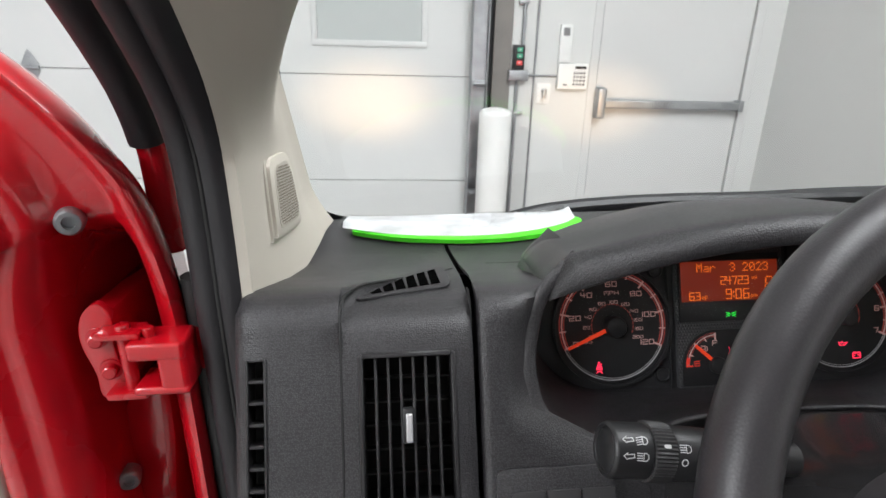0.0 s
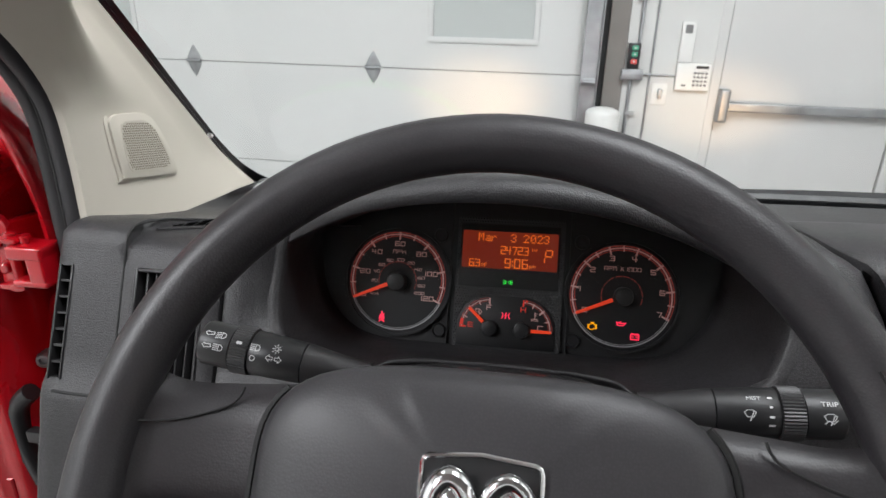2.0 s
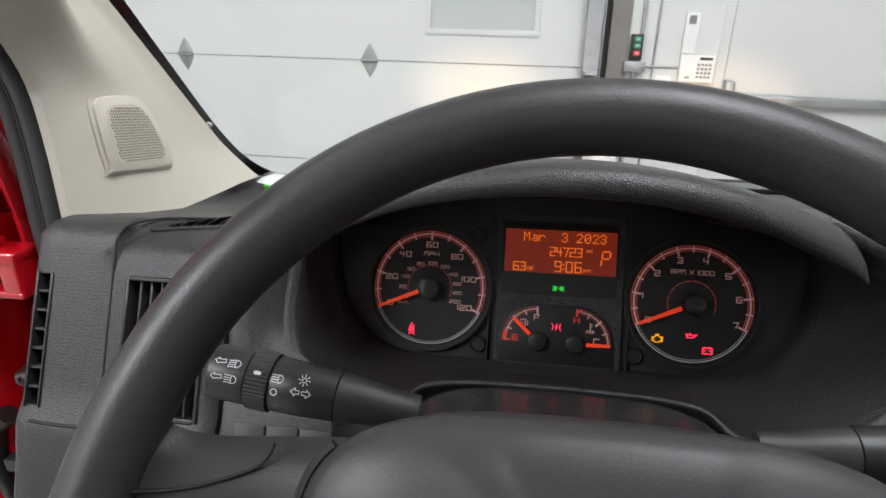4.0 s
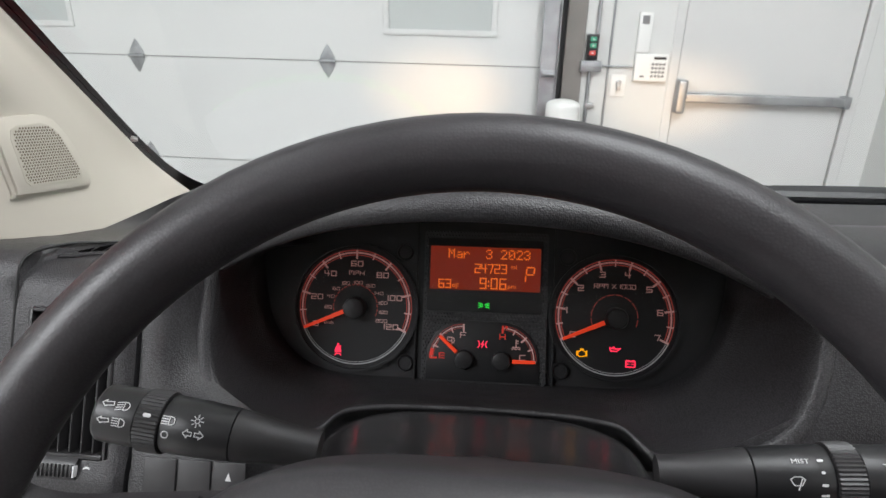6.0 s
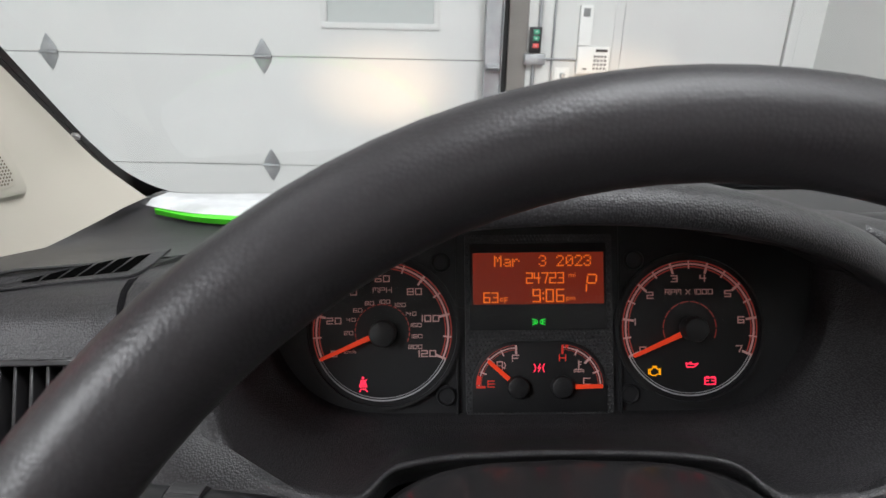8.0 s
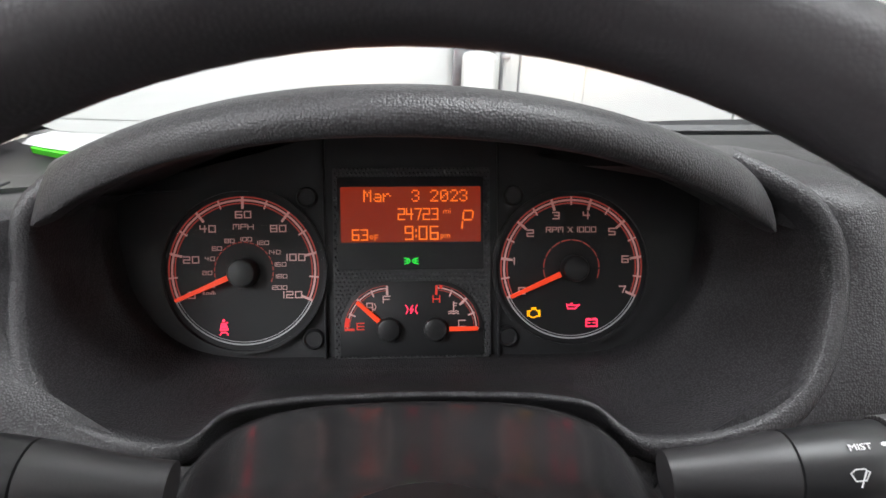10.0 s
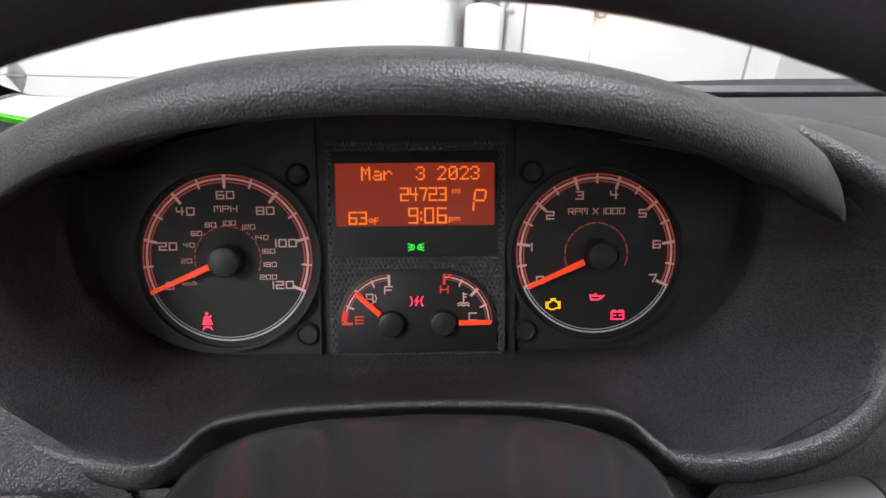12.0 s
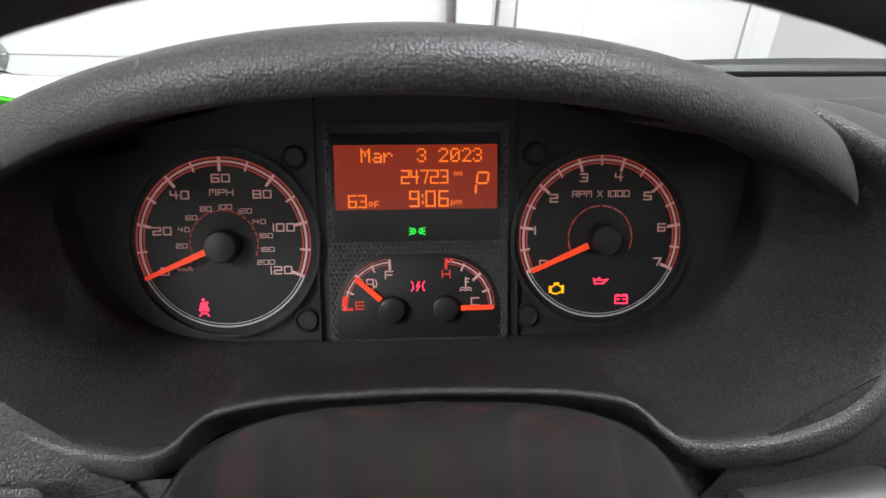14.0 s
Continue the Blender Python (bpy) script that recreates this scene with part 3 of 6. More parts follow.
for sx in (VX0 + 0.02, VX1 - 0.10):
    part("subframe", box(sx, sx + 0.08, -1.6, 0.30, FLOOR_Z + 0.22, 0.36, 0.005), VINYL, shell)
part("rear_stand", box(VX0, VX1, -1.6, -1.5, FLOOR_Z, 0.36, 0.005), VINYL, shell, "dark underbody")
part("firewall", box(VX0, VX1 + 0.06, 0.24, 0.27, 0.3, 1.13), DEEP, shell)

# windshield: its plane rises backwards at 41 degrees
def on_glass(x, s, lift=0.0):
    """A point of the windshield: s metres up the glass from its foot."""
    bow = 0.012 * ((x - 0.26) / 0.64) ** 2
    return Vector((x, 0.278 - 0.753 * s - bow + lift * 0.658, 1.138 + 0.658 * s - bow * 0.4 + lift * 0.753))


shield = thing("windshield", "clear laminated windshield with a black printed border", "windshield", (0.26, 0.2, 1.15), True)
facing(part("pane", sheet([[on_glass(VX0 + (VX1 - VX0) * i / 16, s) for i in range(17)] for s in (-0.02, 0.1, 0.25, 0.4, 0.6, 0.8)]), GLASS, shield))


INNER = [(-0.348, 0.82), (-0.3536, 0.639), (-0.3650, 0.46), (-0.3720, 0.35), (-0.3810, 0.25), (-0.3888, 0.161), (-0.3905, 0.115), (-0.3885, 0.078), (-0.378, 0.045), (-0.3587, 0.023), (-0.330, 0.012), (-0.2935, 0.008), (-0.2046, 0.007), (0.0, 0.006), (0.3, 0.006), (0.86, 0.008)]
inner = curve([(a, b, 0) for a, b in INNER], 6)
outer = [Vector((VX0 - 0.004, p.y, 0)) if p.x < -0.35 and p.y > 0.06 else Vector((max(VX0 - 0.004, p.x - (0.06 if p.x < -0.25 else 0.0)), -0.03, 0)) for p in inner]
part("border", sheet([[on_glass(p.x, p.y, -0.002) for p in inner], [on_glass(p.x, p.y, -0.002) for p in outer]]), FRIT, shield, "black printed glass border")
part("sensor_dot", cyl(on_glass(-0.3955, 0.142, -0.002), on_glass(-0.3955, 0.142, -0.005), 0.0036, n=14), WHITE, shield, "small white dot")

cowl = thing("cowl_panel", "black plastic cowl below the windshield", "cowl", (0.3, 0.33, 1.0), True)
part("panel", thick(sheet([[(x, y, z - 0.011 - 0.04 * ((x - 0.26) / 0.64) ** 4) for x in (-0.38, -0.3, -0.15, 0.0, 0.2, 0.45, 0.7, 0.9)] for y, z in ((0.245, 1.120), (0.27, 1.112), (0.30, 1.10), (0.36, 1.118), (0.40, 1.112), (0.45, 1.09))]), 0.006), BLACK, cowl)
wiper = thing("wiper", "black windshield wiper resting on the cowl", "wiper", (0.2, 0.31, 1.1), True)
part("blade", tube(curve([(-0.17, 0.315, 1.108), (-0.08, 0.33, 1.124), (0.06, 0.335, 1.131), (0.26, 0.335, 1.131), (0.5, 0.335, 1.130), (0.62, 0.335, 1.128)], 6), 0.009, 8), BLACK, wiper)
part("arm", tube(curve([(-0.05, 0.345, 1.118), (0.2, 0.35, 1.128), (0.45, 0.36, 1.13), (0.8, 0.37, 1.12)], 6), 0.007, 8), BLACK, wiper)
part("bright_strip", box(-0.02, 0.056, 0.306, 0.308, 1.110, 1.120), SILVER, wiper)
part("bright_strip", box(0.33, 0.47, 0.306, 0.308, 1.110, 1.114), SILVER, wiper)

# ---- dashboard ----
X0 = -0.015  # middle of the instrument pod
dash = thing("dashboard", "charcoal grained plastic dashboard", "dashboard", (0.2, 0.05, 0.7), True)

# driver-side end of the dash: one profile swept along x, with openings for the vents
PROFILE = [(-0.198, 0.90), (-0.185, 0.955), (-0.170, 1.005), (-0.160, 1.032), (-0.153, 1.055), (-0.149, 1.062), (-0.1425, 1.069), (-0.133, 1.090), (-0.122, 1.114), (-0.1125, 1.135), (-0.103, 1.156), (-0.099, 1.164), (-0.0955, 1.172), (-0.092, 1.179), (-0.086, 1.1845), (-0.077, 1.187), (-0.068, 1.1868), (-0.060, 1.186), (-0.050, 1.1835), (-0.040, 1.181), (-0.030, 1.178), (-0.020, 1.1755), (-0.010, 1.173), (0.0, 1.170), (0.05, 1.160), (0.10, 1.1505), (0.15, 1.1495), (0.225, 1.149)]
LEFT_X = [-0.398, -0.3965, -0.394, -0.3895, -0.3775, -0.369, -0.342, -0.3305, -0.329, -0.324, -0.318, -0.304, -0.290, -0.273, -0.2565, -0.248, -0.243]
BLOCK = [(-0.103, 1.156), (-0.099, 1.1630), (-0.0955, 1.1685), (-0.092, 1.1725), (-0.086, 1.1755), (-0.077, 1.1775), (-0.062, 1.1785), (-0.03, 1.1760), (0.0, 1.170), (0.3, 1.13)]


def block_z(x, y, z):
    """The vent block's top lies a little lower than the pad behind it."""
    if x < -0.3295 or y < -0.104 or y > 0.03:
        return z
    for (a, p), (c, q) in zip(BLOCK, BLOCK[1:]):
        if a <= y <= c:
            low = p + (q - p) * (y - a) / (c - a)
            break
    back = -0.074 + (x + 0.329) * 0.95
    w = min(1.0, max(0.0, (y - back) / 0.010))
    return min(z, low + (z - low) * w * w * (3 - 2 * w))


def end_point(x, y, z):
    r = max(0.0, (-0.387 - x) / 0.012)
    q = max(0.0, (x + 0.2485) / 0.0055)
    z = block_z(x, y, z)
    return Vector((x, y + 0.010 * r * r + 0.004 * q * q, z - 0.006 * r * r * (1 if z > 1.18 else 0)))


def left_skip(i, j):
    y, z = PROFILE[i]
    side = abs(LEFT_X[j] + 0.3895) < 1e-6 and y < -0.09 and 1.068 <= z < 1.155
    vent = -0.3181 < LEFT_X[j] < -0.257 and y < -0.09 and 1.068 <= z < 1.155
    return side or vent


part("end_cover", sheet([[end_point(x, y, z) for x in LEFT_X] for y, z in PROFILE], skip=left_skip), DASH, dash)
part("cavity", join(box(-0.391, -0.322, -0.08, -0.02, 1.04, 1.150), box(-0.322, -0.252, -0.085, -0.02, 1.04, 1.155)), DEEP, dash)
part("end_wall", sheet([[(-0.243, y + 0.004, z) for y, z in PROFILE[:16]], [(-0.243, max(y, -0.06), z - 0.004) for y, z in PROFILE[:16]]]), DASH, dash)


def top_z(y):
    rows_ = [r for r in PROFILE if r[1] > 1.1485 and r[0] > -0.09]
    for (a, p), (c, q) in zip(rows_, rows_[1:]):
        if a <= y <= c:
            return p + (q - p) * (y - a) / (c - a)
    return rows_[-1][1]


SEAM = [(-0.3297, y + 0.0004, z) for y, z in PROFILE[1:11]] + [(-0.3297, -0.0965, 1.170), (-0.3295, -0.090, 1.1815), (-0.3275, -0.078, 1.1868)]
SEAM += [(x, -0.066 + (x + 0.329) * 0.95, top_z(-0.066 + (x + 0.329) * 0.95)) for x in (-0.318, -0.304, -0.290, -0.275, -0.260, -0.246)]
part("panel_seam", tube(curve(SEAM, 6), 0.0011, 6), DEEP, dash)
part("cover_seam", tube([(-0.381, -0.1493, 1.0615), (-0.369, -0.150, 1.061), (-0.331, -0.150, 1.061)], 0.0012, 6), DEEP, dash)


def face_y(z):
    return -0.105 - 0.42 * (1.13 - z)


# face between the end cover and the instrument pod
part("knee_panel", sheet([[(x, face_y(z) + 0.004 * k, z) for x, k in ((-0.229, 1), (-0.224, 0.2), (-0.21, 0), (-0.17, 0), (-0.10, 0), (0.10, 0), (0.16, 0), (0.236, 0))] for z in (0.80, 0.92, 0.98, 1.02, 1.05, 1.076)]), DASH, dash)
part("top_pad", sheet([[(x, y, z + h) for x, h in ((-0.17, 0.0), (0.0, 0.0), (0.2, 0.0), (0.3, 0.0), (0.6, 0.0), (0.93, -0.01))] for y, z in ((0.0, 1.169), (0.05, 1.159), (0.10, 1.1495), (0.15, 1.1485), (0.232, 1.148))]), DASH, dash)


# instrument pod: hollow round the cluster
def both(left, right):
    """A line from the left half to the right half; the halves meet in the middle."""
    return [Vector((X0 + x, y, z)) for x, y, z in left] + [Vector((X0 + x, y, z)) for x, y, z in right[-2::-1]]


CUTOUT = [(0.1018, -0.120, 1.0896), (0.088, -0.1095, 1.0958), (0.060, -0.1035, 1.0967), (0.030, -0.101, 1.0963), (0, -0.100, 1.0960)]
OUT = [(-0.150, -0.074, 1.204), (-0.173, -0.083, 1.1845), (-0.1805, -0.086, 1.159), (-0.183, -0.095, 1.134), (-0.178, -0.107, 1.112), (-0.166, -0.118, 1.102), (-0.145, -0.124, 1.0955), (-0.123, -0.127, 1.0910), (-0.109, -0.126, 1.0890)] + [(-x, y, z) for x, y, z in CUTOUT]
OUT_RIGHT = [(0.150, -0.074, 1.204), (0.185, -0.087, 1.187), (0.198, -0.097, 1.166), (0.196, -0.110, 1.143), (0.186, -0.123, 1.120), (0.170, -0.131, 1.106), (0.149, -0.134, 1.0975), (0.127, -0.133, 1.0920), (0.110, -0.128, 1.0885)] + CUTOUT
INN = [(-0.150, -0.018, 1.204), (-0.1735, -0.022, 1.177), (-0.177, -0.028, 1.160), (-0.174, -0.034, 1.135), (-0.167, -0.041, 1.113), (-0.153, -0.046, 1.095), (-0.138, -0.049, 1.085), (-0.122, -0.051, 1.0800), (-0.106, -0.052, 1.0780), (-0.090, -0.052, 1.0775), (-0.075, -0.052, 1.0775), (-0.050, -0.052, 1.0775), (-0.025, -0.052, 1.0775), (0, -0.052, 1.0775)]
o_line, i_line = curve(both(OUT, OUT_RIGHT), 5), curve(both(INN, [(-x, y, z) for x, y, z in INN]), 5)
rows = [[p + Vector((0, 0.035, -0.004)) for p in i_line]]
for k in range(11):
    t = k / 10
    rows.append([a.lerp(b, t) + Vector((0, 0.35, -0.9)) * (0.008 * 4 * t * (1 - t)) for a, b in zip(i_line, o_line)])
# the rim rolls over outwards: broad at the sides and below, thin along the cut-out for the column
turned = []
for a, b in zip([o_line[0]] + o_line[:-1], o_line[1:] + [o_line[-1]]):
    turned.append(Vector((a.z - b.z, 0, b.x - a.x)).normalized() * -1)
for d_, f_, e_, g_ in ((0.0014, -0.0015, 0.0004, -0.0013), (0.0032, -0.0026, 0.0010, -0.0022), (0.0056, -0.0034, 0.0022, -0.0024), (0.0084, -0.0036, 0.0042, -0.0015), (0.0115, -0.0028, 0.0070, 0.0004), (0.0145, -0.0008, 0.0120, 0.0030), (0.0165, 0.0030, 0.0180, 0.0040)):
    row = []
    for b, n in zip(o_line, turned):
        w = min(1.0, max(0.0, (abs(b.x - X0) - 0.094) / 0.018))
        k = 1.0 - 0.36 * min(1.0, max(0.0, (b.z - 1.105) / 0.045))
        row.append(b + n.lerp(Vector((0, 0, -1)), 1 - w) * (e_ + (d_ * k - e_) * w) + Vector((0, g_ + (f_ * k - g_) * w, 0)))
    rows.append(row)
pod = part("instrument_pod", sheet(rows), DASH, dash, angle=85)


def at_z(rows, z):
    """Point of a falling line of points at height z."""
    for p, q in zip(rows, rows[1:]):
        if p[2] >= z >= q[2]:
            t = (p[2] - z) / (p[2] - q[2])
            return Vector(p).lerp(Vector(q), t)
    return Vector(rows[0] if z > rows[0][2] else rows[-1])


# skin from the end cover over to the pod
RIMLINE = OUT[1:8] + [(-0.106, -0.1295, 1.076), (-0.102, -0.137, 1.06), (-0.102, -0.147, 1.03)]
RIMLINE_RIGHT = OUT_RIGHT[1:8] + [(0.106, -0.1310, 1.076), (0.104, -0.138, 1.06), (0.104, -0.148, 1.03), (0.104, -0.17, 0.97)]
rows = []
for y, z in PROFILE[3:]:
    if y < -0.078 and z < 1.187:
        o = at_z(RIMLINE, min(z, 1.187))
        e_ = Vector((X0 + o.x - 0.0085, o.y + 0.0004, z))
    else:
        e_ = Vector((X0 - 0.177 + max(0.0, y + 0.08) * 0.5, y, z))
    s_ = Vector((-0.2390, y, z))
    row = [s_ + Vector((0, 0.02, -0.002)), s_ + Vector((0, 0.003, 0)), s_ + Vector((0.002, 0.0005, 0)), s_ + Vector((0.006, 0, 0))]
    for t in (0.3, 0.5, 0.7, 0.85, 1.0):
        row.append(row[3].lerp(e_, t) + Vector((0, -0.006 * math.sin(math.pi * t) if y < -0.078 else 0, 0)))
    rows.append(row)
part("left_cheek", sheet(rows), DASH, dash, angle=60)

# rounded shoulder to the right of the pod
rows = []
for y, z, xo in ((-0.150, 0.98, 0.262), (-0.143, 1.03, 0.264), (-0.128, 1.06, 0.264), (-0.118, 1.09, 0.262), (-0.108, 1.124, 0.256), (-0.101, 1.150, 0.249), (-0.095, 1.172, 0.240), (-0.090, 1.187, 0.233), (-0.083, 1.1935, 0.228), (-0.073, 1.1975, 0.222), (-0.055, 1.1995, 0.218), (-0.02, 1.197, 0.214), (0.03, 1.189, 0.214), (0.08, 1.174, 0.214), (0.13, 1.158, 0.214), (0.19, 1.147, 0.214)):
    if z < 1.1875 and y < -0.08:
        o = at_z(RIMLINE_RIGHT, z)
        e_ = Vector((X0 + o.x + 0.0085, o.y + 0.0004, z))
        y = min(y, o.y - 0.001) if z > 1.08 else y
    else:
        e_ = Vector((0.168 - 0.08 * min(1.0, (y + 0.083) / 0.04), y, z))
    row = [e_.lerp(Vector((xo - 0.026, y, z)), t) + Vector((0, -0.003 * math.sin(math.pi * t), 0)) for t in (0, 0.25, 0.5, 0.75, 1.0)]
    row.insert(0, e_ + (Vector((-0.030, 0.030, -0.008)) if z > 1.18 else Vector((0.001, 0.001, 0))))
    low = min(1.0, max(0.0, (y + 0.097) / 0.022))
    for dx, dy in ((-0.016, 0.001), (-0.009, 0.005), (-0.004, 0.011), (-0.001, 0.019), (0.0, 0.03), (0.0, 0.06)):
        row.append(Vector((xo + dx, y + dy * (1 - low), z - dy * 0.9 * low)))
    rows.append(row)
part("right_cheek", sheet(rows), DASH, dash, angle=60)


part("lower_seam", tube([(-0.2076, -0.1412, 1.0755), (-0.182, -0.1405, 1.0755), (-0.157, -0.1361, 1.0755), (-0.1335, -0.1297, 1.0755)], 0.0012, 6), DEEP, dash)
# Unseen boxes added to stop outside light showing through gaps in the dash
part("leak_blocker", join(box(-0.236, 0.256, -0.124, 0.05, 1.030, 1.036), box(-0.236, 0.256, 0.045, 0.05, 1.036, 1.148), box(-0.214, -0.150, 0.026, 0.034, 1.10, 1.1635), box(0.125, 0.200, 0.026, 0.034, 1.10, 1.1635)), DEEP, dash)


# visor over the instruments
def visor_frame(s):
    lip = Vector((X0 + 0.174 * s, -0.132 - 0.002 * s + 0.045 * s * s, 1.2338 - 0.0021 * s - 0.0464 * s * s - 0.0173 * s ** 4 + 0.0086 * s ** 6))
    out = Vector((0.22 * s ** 5 + 0.1 * s, 0, 1)).normalized()
    return lip, out


def visor_row(s):
    """Section of the hood: a broad face over the lip that ends bluntly in a hanging corner on both sides."""
    lip, out = visor_frame(s)
    e = min(1.0, abs(s)) ** 4
    if s < 0:
        swell = min(1.0, max(0.0, (1.0 + s) / 0.105)) ** 0.62
    else:
        t_ = min(1.0, max(0.0, (s - 0.78) / 0.22))
        swell = math.sqrt(max(0.0, 1.0 - t_ ** 2.3))
    prof = [(-0.004, 0.085), (-0.004, 0.05), (-0.003, 0.02), (-0.0015, 0.006), (0.0, 0.0010), (0.0018, -0.0006), (0.007, -0.0015), (0.012, -0.0008), (0.0165, 0.002), (0.0190, 0.0065), (0.0200, 0.013), (0.0190, 0.023), (0.0155, 0.042), (0.010, 0.065), (0.001, 0.10), (-0.014, 0.15), (-0.034, 0.19), (-0.062, 0.225), (-0.10, 0.26)]
    pts = []
    for a, b in prof:
        bulge = 0.80 + 0.30 * e * math.exp(-(b / 0.05) ** 2)
        a_ = a * bulge * swell if a > 0 else a
        drop = max(0.0, b - 0.02) * 0.10 * s * s * swell
        pts.append(lip + out * (a_ + (drop if a < 0.0155 and b > 0.02 else 0)) + Vector((0, b * (1 - 0.25 * s * s) + max(a, 0.0) * 0.5 * e * swell, 0)))
    return pts


vis = [visor_row(-1.0 + 0.105 * (k / 14) ** 1.6) for k in range(15)] + [visor_row(-0.88 + 1.65 * k / 44) for k in range(45)] + [visor_row(1.0 - 0.22 * (1 - k / 18) ** 1.7) for k in range(19)]
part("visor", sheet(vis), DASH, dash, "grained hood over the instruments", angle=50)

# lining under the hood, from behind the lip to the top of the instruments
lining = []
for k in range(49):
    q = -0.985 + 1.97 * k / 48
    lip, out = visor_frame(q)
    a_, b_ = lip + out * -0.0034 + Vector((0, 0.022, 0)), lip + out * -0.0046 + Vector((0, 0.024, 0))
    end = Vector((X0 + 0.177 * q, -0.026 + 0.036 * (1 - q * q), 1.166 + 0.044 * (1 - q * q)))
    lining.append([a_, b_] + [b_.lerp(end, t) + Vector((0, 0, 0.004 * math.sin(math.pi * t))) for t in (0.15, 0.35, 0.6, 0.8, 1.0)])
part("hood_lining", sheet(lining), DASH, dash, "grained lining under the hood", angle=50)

# ---- instrument cluster ----
TILT = radians(22)
CM = plane_matrix((-0.017, -0.0205, 1.13), (1, 0, 0), (0, math.sin(TILT), math.cos(TILT))) @ Matrix.Translation((0, 0, 0.0028))


def lift(h):
    return CM @ Matrix.Translation((0, 0, h))


cluster = thing("instrument_cluster", "lit instrument cluster with two dials and an orange display", "instrument cluster", (-0.017, -0.02, 1.08), True)
part("backing", plate([(p.x, p.y) for p in curve([(-0.190, 0.03, 0), (-0.188, 0.0, 0), (-0.172, -0.045, 0), (-0.135, -0.073, 0), (0.0, -0.076, 0), (0.135, -0.073, 0), (0.172, -0.045, 0), (0.188, 0.0, 0), (0.190, 0.03, 0), (0.168, 0.046, 0), (0.11, 0.062, 0), (0.0, 0.085, 0), (-0.11, 0.062, 0), (-0.168, 0.046, 0)], 5, True)], 0.003, lift(-0.008)), PANELBLACK, cluster)
DIAL_V = -0.004


def tick(c, v, r0, r1, a, w, mat, parent, h, name="tick"):
    du, dv = math.cos(radians(a)), math.sin(radians(a))
    pu, pv = -dv * w / 2, du * w / 2
    return part(name, plate([(c + du * r0 + pu, v + dv * r0 + pv), (c + du * r1 + pu, v + dv * r1 + pv), (c + du * r1 - pu, v + dv * r1 - pv), (c + du * r0 - pu, v + dv * r0 - pv)], 0.0002, lift(h)), mat, parent, smooth=False)


def dial(name, c, R, label):
    d = part(name, plate(arc_points(c, DIAL_V, R + 0.0035, 0, 360, 72)[:-1], 0.0015, lift(-0.0045)), FACE, cluster, label)
    part("surround", arc_band(c, DIAL_V, R + 0.0035, R + 0.0055, 0, 359.9, 0.0045, lift(-0.0045), 72), PANELBLACK, d)
    for r0, r1, mat in ((R - 0.0004, R + 0.0004, REDLINE), (R - 0.0025, R - 0.0013, PINK), (R - 0.0040, R - 0.0033, REDLINE)):
        part("scale_line", arc_band(c, DIAL_V, r0, r1, -24, 204, 0.0002, lift(-0.0029), 80), mat, d)
    part("scale_line", arc_band(c, DIAL_V, R - 0.0005, R + 0.0004, 205, 335, 0.0002, lift(-0.0029), 48), ARCWHITE, d, "white lower scale line")
    part("scale_line", arc_band(c, DIAL_V, R - 0.0018, R - 0.0014, 205, 335, 0.0002, lift(-0.0029), 48), ARCWHITE, d, "white lower scale line")
    return d


def needle(c, v, r0, r1, a, w0, w1, parent, h):
    m = lift(h) @ Matrix.Translation((c, v, 0)) @ Matrix.Rotation(radians(a), 4, "Z")
    return part("needle", plate([(r0, -w0 / 2), (r1, -w1 / 2), (r1 + 0.0004, 0), (r1, w1 / 2), (r0, w0 / 2)], 0.0012, m, 0.0003), NEEDLE, parent, "orange-red needle", smooth=False)


def cap(c, v, r, parent, h=0.007):
    p, q = CM @ Vector((c, v, -0.003)), CM @ Vector((c, v, h))
    return part("needle_cap", lathe(p, q - p, [(0, r), (h + 0.0012, r * 0.99), (h + 0.0026, r * 0.90), (h + 0.003, r * 0.78), (h + 0.003, 0.0001)], 36), BLACK, parent)


SP, TA = -0.0998, 0.0987
speedo = dial("speedometer", SP, 0.0445, "black speedometer dial with pale pink figures")
for k in range(13):
    a = 204 - 19 * k
    tick(SP, DIAL_V, 0.0375 if k % 2 == 0 else 0.0393, 0.0448, a, 0.0015 if k % 2 == 0 else 0.0010, PINK, speedo, -0.0026)
for s, u, v in (("0", -0.1311, -0.0181), ("20", -0.1310, 0.0031), ("40", -0.1208, 0.0216), ("60", -0.0996, 0.0300), ("80", -0.0789, 0.0215), ("100", -0.0686, 0.0041), ("120", -0.0709, -0.0185)):
    part("numeral", squared(s, 0.0037, 0.0037, 0.0016, u, v, 0.0007, lift(-0.0028)), PINK, speedo, smooth=False)
part("word", squared("MPH", 0.0029, 0.0032, 0.0011, -0.0996, 0.0227, 0.0005, lift(-0.0028)), PINK, speedo, smooth=False)
for s, u, v in (("0", -0.1186, -0.0126), ("20", -0.1216, -0.0048), ("40", -0.1199, 0.0037), ("60", -0.1156, 0.0098), ("80", -0.1080, 0.0143), ("100", -0.0980, 0.0152), ("120", -0.0880, 0.0130), ("140", -0.0812, 0.0073), ("160", -0.0779, -0.0001), ("180", -0.0774, -0.0073), ("200", -0.0787, -0.0141)):
    part("small_numeral", squared(s, 0.0022, 0.0023, 0.0009, u, v, 0.0004, lift(-0.0028)), PINK, speedo, smooth=False)
for k in range(20):
    a = 204 - 11.4 * k
    part("scale_dash", arc_band(SP, DIAL_V, 0.0172, 0.0178, a - 9.2, a - 1.2, 0.0002, lift(-0.0028), 5), REDLINE, speedo)
part("word", lettering("km/h", 0.0036, -0.1207, -0.0170, lift(-0.0028), 1.1), PINK, speedo, smooth=False)
